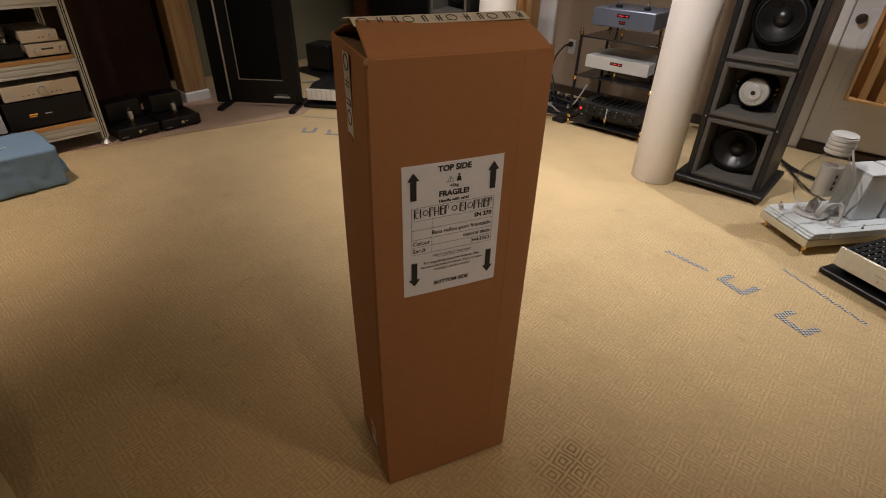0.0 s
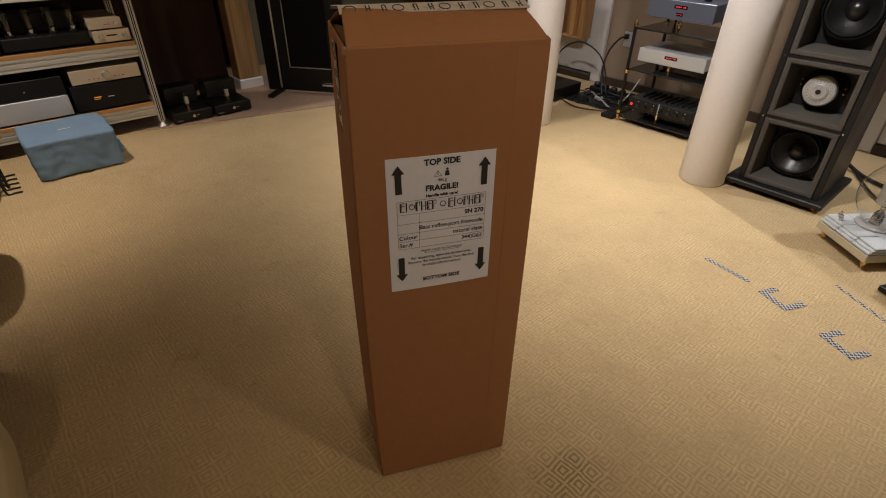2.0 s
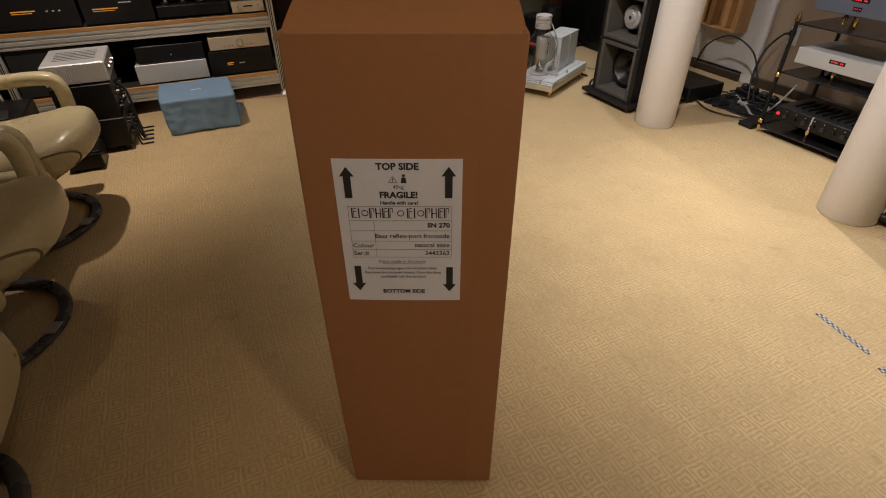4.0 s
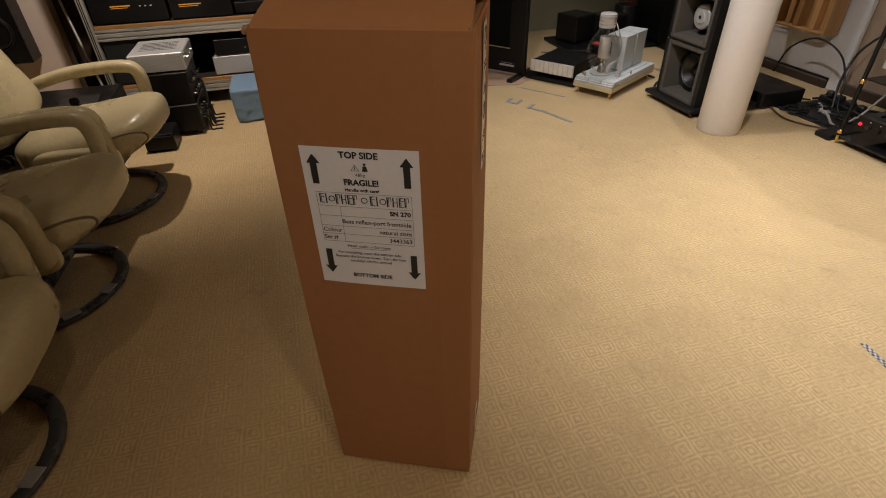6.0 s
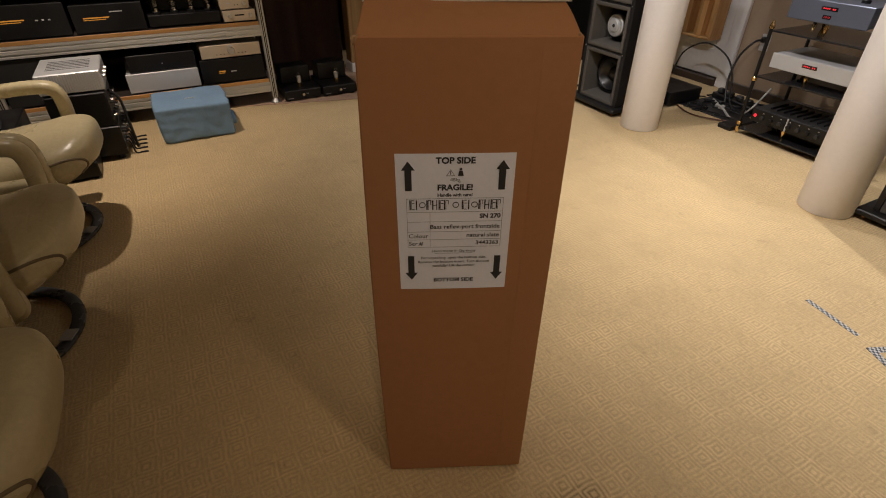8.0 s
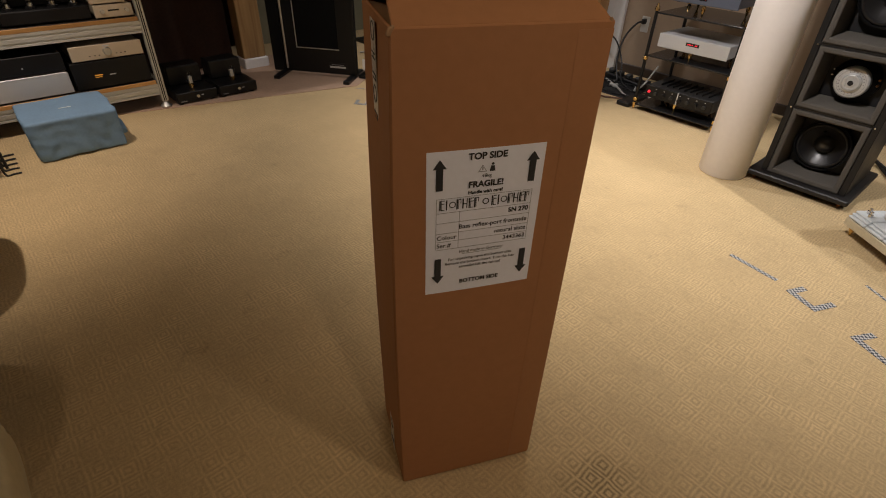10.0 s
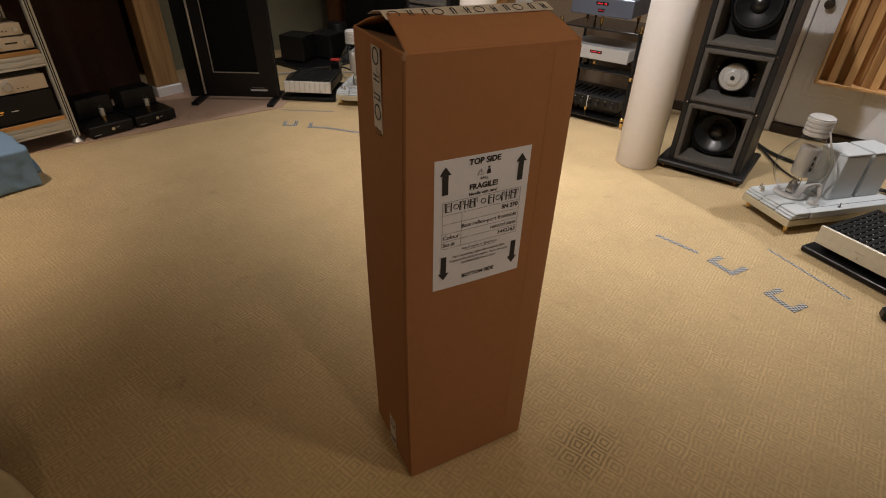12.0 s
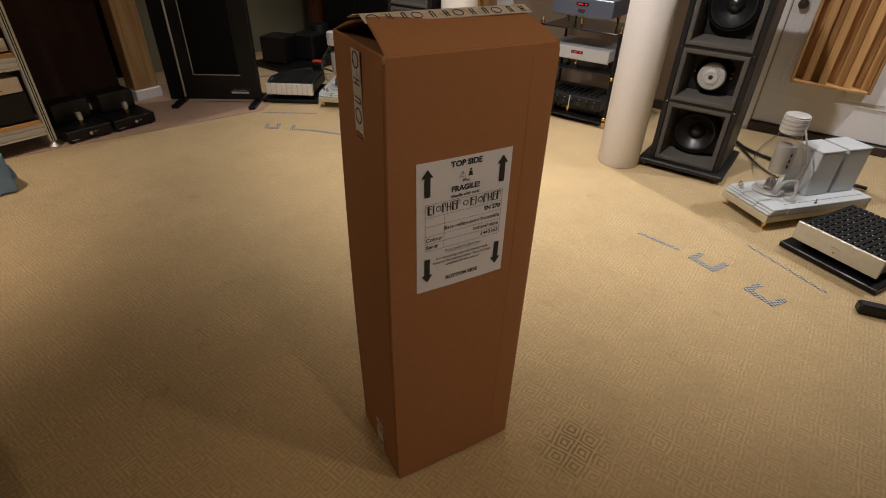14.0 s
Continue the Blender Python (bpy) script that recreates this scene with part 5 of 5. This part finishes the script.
# ---- low black stack with the silver amplifier ----
st = thing("black_amplifier_stack", pose(-3.60, -0.22, 0), "black stacked amplifier with silver connectors along its side", "amplifier")
part("lower_case", box(0, 0, 0.03, 0.40, 0.31, 0.20, 0.005), BLACKBOX, st)
part("upper_case", box(0.01, 0.01, 0.2005, 0.39, 0.30, 0.395, 0.005), BLACKBOX, st)
for x in (0.04, 0.36):
    for y in (0.04, 0.27):
        part("foot", lathe([(0, 0), (0.018, 0), (0.018, 0.0298), (0, 0.0298)], 12, pose(x, y, 0)), RUBBER, st)
for i in range(6):
    for z in (0.09, 0.15, 0.25, 0.32):
        o = part("connector", lathe([(0, 0), (0.007, 0), (0.007, 0.018), (0.005, 0.022), (0, 0.022)], 10), CHROME if (i + int(z * 100)) % 3 == 0 else SATINBLACK, st)
        o.matrix_local = pose(0.05 + 0.058 * i, 0.3102 if z < 0.2 else 0.3002, z, -90, 0, 0)
for i in range(5):
    part("cable_tail", sweep([(0.06 + 0.07 * i, 0.312, 0.10), (0.06 + 0.07 * i, 0.335, 0.07), (0.06 + 0.07 * i, 0.345, 0.008), (0.06 + 0.07 * i, 0.38, 0.006), (0.063 + 0.07 * i, 0.41, 0.006)], 0.005, seg=8, n=5), CABLE, st, "", True)
part("cable_tail", sweep([(0.22, 0.302, 0.36), (0.23, 0.345, 0.30), (0.24, 0.355, 0.15), (0.25, 0.36, 0.008)], 0.008, seg=8, n=6), CABLE, st, "", True)
sa = thing("silver_amplifier", pose(-3.59, -0.215, 0.396), "silver amplifier with ribbed front and slotted top", "amplifier")
part("body", box(0, 0, 0.008, 0.375, 0.305, 0.113, 0.006), SILVER, sa)
for i in range(26):
    part("front_rib", box(0.3752, 0.004 + 0.0115 * i, 0.012, 0.381, 0.0105 + 0.0115 * i, 0.110, 0.001), SILVER, sa)
for i in range(6):
    part("vent_slot", box(0.09 + 0.036 * i, 0.05, 0.1131, 0.098 + 0.036 * i, 0.255, 0.1139, 0), SATINBLACK, sa)
for x in (0.04, 0.33):
    for y in (0.04, 0.26):
        part("foot", lathe([(0, 0), (0.014, 0), (0.014, 0.0078), (0, 0.0078)], 10, pose(x, y, 0)), RUBBER, sa)
for k in range(3):
    o = part("connector", lathe([(0, 0), (0.009, 0), (0.009, 0.014), (0, 0.014)], 12), CHROME, sa)
    o.matrix_local = pose(0.10 + 0.09 * k, 0.3052, 0.06, -90, 0, 0)
lb = thing("low_black_case", pose(-3.18, -0.22, 0), "low black electronics case on the carpet by the chair", "case")
part("case", box(0, 0, 0.012, 0.20, 0.17, 0.10, 0.006), BLACKBOX, lb)
part("lid", box(0.004, 0.004, 0.1005, 0.196, 0.166, 0.112, 0.004), SATINBLACK, lb)
for x in (0.03, 0.17):
    for y in (0.03, 0.14):
        part("foot", lathe([(0, 0), (0.012, 0), (0.012, 0.0118), (0, 0.0118)], 10, pose(x, y, 0)), RUBBER, lb)
sd = thing("side_cabinet", pose(-3.45, -1.05, 0), "low black cabinet beside the chairs", "cabinet")
part("body", box(0, 0, 0.02, 0.55, 0.70, 0.30, 0.006), BLACKBOX, sd)
part("plinth", box(0.02, 0.02, 0, 0.53, 0.68, 0.0198, 0), SATINBLACK, sd)
tagged(part("grey_slab", box(0, 0, 0, 0.14, 0.20, 0.012, 0.003), DARKGREY), "flat grey tablet lying on the black cabinet", "tablet").matrix_world = pose(-3.2, -0.62, 0.3008, 0, 0, 8)
tagged(part("white_card", box(0, 0, 0, 0.08, 0.12, 0.004, 0.001), WHITEPL), "small white card lying on the black cabinet", "card").matrix_world = pose(-3.15, -0.85, 0.3008, 0, 0, -6)
mon = thing("monitor_speaker", pose(-4.30, -1.43, 0), "black monitor loudspeaker with a round cone on the pinkish wall", "loudspeaker")
part("cabinet", box(-0.18, 0, 0.28, 0, 0.31, 1.0, 0.006), BLACKBOX, mon)
part("wall_bracket", box(-0.1995, 0.08, 0.45, -0.1802, 0.23, 0.75, 0.003), SATINBLACK, mon)
for b2, n, mt in woofer(0.125):
    o = part(n, b2, mt, mon, "", True)
    o.matrix_local = pose(0.001, 0.155, 0.50, 0, 90, 0)
for k in range(3):
    part("marking", box(0.0004, 0.10, 0.68 + 0.025 * k, 0.001, 0.14, 0.685 + 0.025 * k, 0), SILVER, mon)
tagged(part("leaning_rod", sweep([(-4.20, -0.70, 0.0), (-4.35, -0.79, 0.4), (-4.5, -0.87, 0.80)], 0.009, seg=10), ALUMATT, smooth=True), "grey metal rod leaning against the curtain", "rod")


# ---- recliner chairs ----
def seat_shape(v):
    v = v.copy()
    s = v.y / 0.29
    v.z += 0.035 * max(0, s) ** 2 - 0.02 * (1 - s) * 0.5
    if v.z < 0:
        v.y -= 0.10 * max(0, s) * (-v.z / 0.1)
    v.z += 0.004 * noise.noise(v * 14)
    return v


def back_shape(v):
    v = v.copy()
    v.y += 0.012 * math.cos(v.z * 9) + 0.004 * noise.noise(v * 12)
    v.x *= 1 - 0.10 * max(0, v.z / 0.33)
    return v


def recliner(m):
    r = thing("recliner_chair", m, "cream leather recliner chair with padded arms on a dark ring base", "chair", "recliner chairs")
    ring = [(0.285 * math.cos(a), 0.285 * math.sin(a), 0.018) for a in [2 * math.pi * i / 48 for i in range(49)]]
    part("base_ring", sweep(ring, 0.023, 0.011, seg=14, n=1, power=2.6), RINGGREY, r, "dark steel ring base", True)
    part("base_strap", box(-0.27, -0.035, 0.006, 0.27, 0.035, 0.020, 0.004), RINGGREY, r)
    for a in (38, 70):
        c, s = math.cos(radians(a)), math.sin(radians(a))
        o = part("glide_pad", box(-0.03, -0.022, 0.0325, 0.03, 0.022, 0.037, 0.003), mat("pale_pad", (0.30, 0.29, 0.27), 0.5), r)
        o.matrix_local = pose(0.285 * c, 0.285 * s, 0, 0, 0, a + 90)
    part("pivot_post", lathe([(0, 0.0202), (0.045, 0.0202), (0.040, 0.05), (0.030, 0.06), (0.030, 0.20), (0.06, 0.225), (0, 0.225)], 24), SATINBLACK, r, "", True)
    part("seat_frame", box(-0.23, -0.22, 0.226, 0.23, 0.22, 0.262, 0.01), SATINBLACK, r)
    bm = cushion(0.57, 0.63, 0.215, 3.2, 18, seat_shape)
    o = part("seat", bm, LEATHER, r, "", True)
    o.matrix_local = pose(0, 0.11, 0.355, 4, 0, 0)
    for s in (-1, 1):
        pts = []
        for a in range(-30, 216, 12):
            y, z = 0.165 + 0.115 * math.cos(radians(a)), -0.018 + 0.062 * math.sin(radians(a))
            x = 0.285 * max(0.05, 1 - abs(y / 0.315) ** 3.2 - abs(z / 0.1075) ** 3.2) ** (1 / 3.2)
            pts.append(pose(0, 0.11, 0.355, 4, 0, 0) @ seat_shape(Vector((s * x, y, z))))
        # Piping colour holds both the dark seam line and its crease shadow.
        part("seat_piping", sweep(pts, 0.005, seg=8, n=3), mat("shadowed_leather_seam", (0.13, 0.095, 0.05), 0.5), r, "stitched seam with crease shadow put into its dark colour", True)
        bm = sweep([(s * 0.325, -0.36, 0.42), (s * 0.34, -0.26, 0.495), (s * 0.345, -0.08, 0.545), (s * 0.345, 0.10, 0.563), (s * 0.345, 0.205, 0.562), (s * 0.345, 0.248, 0.545), (s * 0.345, 0.264, 0.50), (s * 0.343, 0.265, 0.42), (s * 0.335, 0.262, 0.335)], 0.029, 0.036, seg=16, power=2.8, up=(1, 0, 0), n=8)
        part("armrest", bm, LEATHER, r, "", True)
        part("side_panel", cushion(0.07, 0.34, 0.12, 4, 10), LEATHER, r, "", True).matrix_local = pose(s * 0.305, 0.12, 0.335)
        part("side_bracket", sweep([(s * 0.24, -0.10, 0.245), (s * 0.32, -0.16, 0.30), (s * 0.335, -0.30, 0.41)], 0.018, 0.012, seg=10), SATINBLACK, r, "", True)
        k = part("recline_knob", lathe([(0, 0), (0.022, 0), (0.022, 0.016), (0.018, 0.02), (0, 0.02)], 20), SATINBLACK, r, "", True)
        k.matrix_local = pose(s * 0.352, -0.10, 0.40, 0, 90 * s, 0)
    tilt = pose(0, -0.20, 0.40, 22, 0, 0)
    o = part("backrest", cushion(0.60, 0.15, 0.66, 4, 16, back_shape), LEATHER, r, "", True)
    o.matrix_local = tilt @ pose(0, -0.02, 0.31)
    o = part("lumbar_pad", cushion(0.46, 0.09, 0.28, 3, 12), LEATHER, r, "", True)
    o.matrix_local = tilt @ pose(0, 0.055, 0.16)
    o = part("headrest", cushion(0.50, 0.16, 0.22, 3.5, 14), LEATHER, r, "", True)
    o.matrix_local = tilt @ pose(0, 0.015, 0.72)
    return r


ch = recliner(pose(-2.455, -0.345, 0, 0, 0, -4))
copy_thing(ch, pose(-1.705, -0.39, 0, 0, 0, -2))
copy_thing(ch, pose(-0.885, -0.40, 0, 0, 0, 0))

# ---- cables ----
def cable(name, pts, r, material, label, n=8):
    tagged(part(name, sweep(pts, r, seg=8, n=n), material, smooth=True), label, "cable")


cable("power_cable", [(-2.75, 4.05, 0.12), (-2.72, 4.10, 0.29), (-2.58, 4.15, 0.375), (-2.40, 4.18, 0.31), (-2.28, 4.15, 0.17), (-2.20, 4.08, 0.03), (-2.05, 4.0, 0.012)], 0.006, CABLE, "thick black power cable arching behind the column")
cable("power_cable", [(-2.31, 4.398, 0.425), (-2.33, 4.34, 0.41), (-2.38, 4.29, 0.30), (-2.36, 4.22, 0.14), (-2.25, 4.10, 0.012)], 0.008, CABLE, "black power cable hanging from the wall outlet")
cable("signal_cable", [(-2.75, 3.72, 0.012), (-2.5, 3.78, 0.012), (-2.2, 3.68, 0.010), (-1.95, 3.80, 0.010), (-1.75, 3.9, 0.012)], 0.005, mat("brown_cable", (0.12, 0.05, 0.03), 0.5), "thin red-brown cable on the carpet")
cable("signal_cable", [(-2.35, 4.1, 0.012), (-2.15, 3.95, 0.020), (-1.98, 3.85, 0.012), (-1.8, 4.0, 0.02)], 0.008, CABLEGREY, "pale grey cable on the carpet")
cable("signal_cable", [(-2.3, 4.2, 0.014), (-2.1, 4.12, 0.014), (-2.0, 3.95, 0.03), (-1.9, 3.88, 0.12), (-1.86, 3.95, 0.25)], 0.006, WHITEPL, "white cable rising behind the rack")
cable("power_cable", [(-0.62, 4.2, 0.02), (-0.5, 4.1, 0.03), (-0.3, 3.9, 0.015), (0.1, 3.75, 0.012), (0.35, 3.7, 0.02)], 0.011, CABLE, "black power cable on the carpet by the door")
cable("power_cable", [(-0.75, 4.1, 0.10), (-0.8, 4.2, 0.25), (-0.78, 4.25, 0.42), (-0.70, 4.22, 0.30), (-0.66, 4.15, 0.05), (-0.75, 4.0, 0.012)], 0.009, CABLE, "black cable looped behind the loudspeaker")
cable("signal_cable", [(-0.4, 4.0, 0.012), (-0.2, 3.65, 0.012), (0.0, 3.5, 0.012), (0.2, 3.45, 0.06)], 0.007, CABLE, "black cable running to the bulb amplifier")
cable("signal_cable", [(-2.95, 3.4, 0.012), (-2.98, 3.28, 0.06), (-2.93, 3.22, 0.03), (-2.88, 3.35, 0.012), (-2.97, 3.5, 0.02)], 0.009, CABLE, "coiled dark cable behind the bulb amplifier")
cable("signal_cable", [(-3.02, 3.5, 0.012), (-2.95, 3.38, 0.05), (-2.86, 3.42, 0.012), (-2.8, 3.62, 0.012)], 0.008, CABLEGREY, "pale cable behind the bulb amplifier")
pb = thing("power_conditioner", pose(-2.86, 3.66, 0), "flat black power conditioner on the carpet behind the column", "box")
part("case", box(0.06, 0, 0.01, 0.46, 0.34, 0.105, 0.005), SATINBLACK, pb)
for x in (0.10, 0.42):
    for y in (0.04, 0.30):
        part("foot", lathe([(0, 0), (0.015, 0), (0.015, 0.0098), (0, 0.0098)], 10, pose(x, y, 0)), RUBBER, pb)
part("front_panel", box(0.064, -0.006, 0.012, 0.456, -0.0002, 0.103, 0.002), SATINBLACK, pb)
out = thing("wall_outlet", pose(-2.31, 4.449, 0.40), "white double wall outlet with a black plug", "outlet")
part("cover_plate", box(-0.035, -0.006, -0.06, 0.035, 0, 0.06, 0.003), WHITEPL, out)
for dz in (-0.028, 0.028):
    part("socket", box(-0.016, -0.008, dz - 0.014, 0.016, -0.0062, dz + 0.014, 0.004), WHITEPL, out)
part("plug", box(-0.016, -0.05, 0.005, 0.016, -0.0085, 0.045, 0.006), CABLE, out)
pp = thing("power_plug", pose(-2.20, 3.98, 0.0), "pale plug and socket block on the carpet among cables", "plug")
part("block", box(-0.035, -0.02, 0.002, 0.035, 0.02, 0.035, 0.008), CABLEGREY, pp)
part("plug", box(-0.015, -0.015, 0.0355, 0.015, 0.015, 0.06, 0.006), CABLE, pp)

ps2 = thing("power_strip", pose(-2.42, 4.16, 0, 0, 0, -12), "black power strip with plugs among the cables", "power strip")
part("body", box(0, 0, 0.001, 0.42, 0.065, 0.045, 0.006), SATINBLACK, ps2)
for k in range(4):
    part("plug", box(0.03 + 0.095 * k, 0.010, 0.0455, 0.085 + 0.095 * k, 0.055, 0.085, 0.010), CABLE if k % 2 else DARKGREY, ps2)
# Flat black sheet added to darken the floor among the cables.
tagged(part("rubber_mat", box(-2.42, 3.80, 0.001, -1.98, 4.32, 0.007, 0.002), RUBBER), "flat black sheet added over the carpet under the cables", "mat")
tagged(part("black_plate", box(-1.965, 3.655, 0.001, -1.862, 3.93, 0.032, 0.006), SATINBLACK), "small black plate on the carpet beside the audio rack", "plate")

# clutter by the far finned amplifier
bd = thing("wooden_offcut", pose(-3.95, 2.95, 0.0, 0, 0, 40), "orange-brown wooden board lying behind the amplifier", "board")
part("board", box(0, 0, 0.001, 0.36, 0.12, 0.03, 0.003), SHELFWOOD, bd)
rp = thing("red_plug", pose(-3.70, 3.10, 0.0, 0, 0, 25), "dark plug with a red end beside the wooden board", "plug")
part("body", box(0, 0, 0.002, 0.09, 0.06, 0.17, 0.012), SATINBLACK, rp)
part("end_cap", box(0.005, 0.005, 0.1705, 0.085, 0.055, 0.19, 0.006), mat("red_plastic", (0.5, 0.05, 0.04), 0.4), rp, "red end cap")
cable("signal_cable", [(-3.9, 2.75, 0.012), (-4.0, 2.95, 0.05), (-3.75, 3.25, 0.09), (-3.45, 3.3, 0.03), (-3.2, 3.4, 0.012)], 0.008, CABLE, "black cable behind the finned amplifier")
cable("signal_cable", [(-4.2, 2.9, 0.012), (-4.0, 3.2, 0.015), (-3.6, 3.45, 0.02), (-3.3, 3.6, 0.012)], 0.007, CABLEGREY, "pale cable along the wall behind the amplifier")

# tangle of cables on the carpet behind the columns
rng = random.Random(7)
for k in range(14):
    x, y = -2.45 + 0.45 * rng.random(), 3.85 + 0.3 * rng.random()
    pts = []
    for i in range(6):
        pts.append((x, y, 0.010 + 0.025 * rng.random() * (i % 2)))
        x, y = x + rng.uniform(-0.05, 0.16), min(4.3, max(3.78, y + rng.uniform(-0.13, 0.13)))
    cable("tangled_cable", pts, rng.choice((0.004, 0.005, 0.007)), CABLE, "black cable lying in a tangle on the carpet")
for x0 in (-0.72, -0.6):
    pts = [(x0 + 0.06 * math.cos(a), 4.0 + 0.10 * math.sin(a), 0.03 + 0.012 * a) for a in [0.5 * i for i in range(16)]]
    cable("coiled_cable", pts, 0.006, CABLE, "black cable coiled behind the loudspeaker", 3)

bb = tagged(part("black_base_board", box(-4.62, 3.12, 0.001, -4.02, 4.02, 0.030, 0.004), SATINBLACK), "flat black board on the carpet under the cubes", "board")
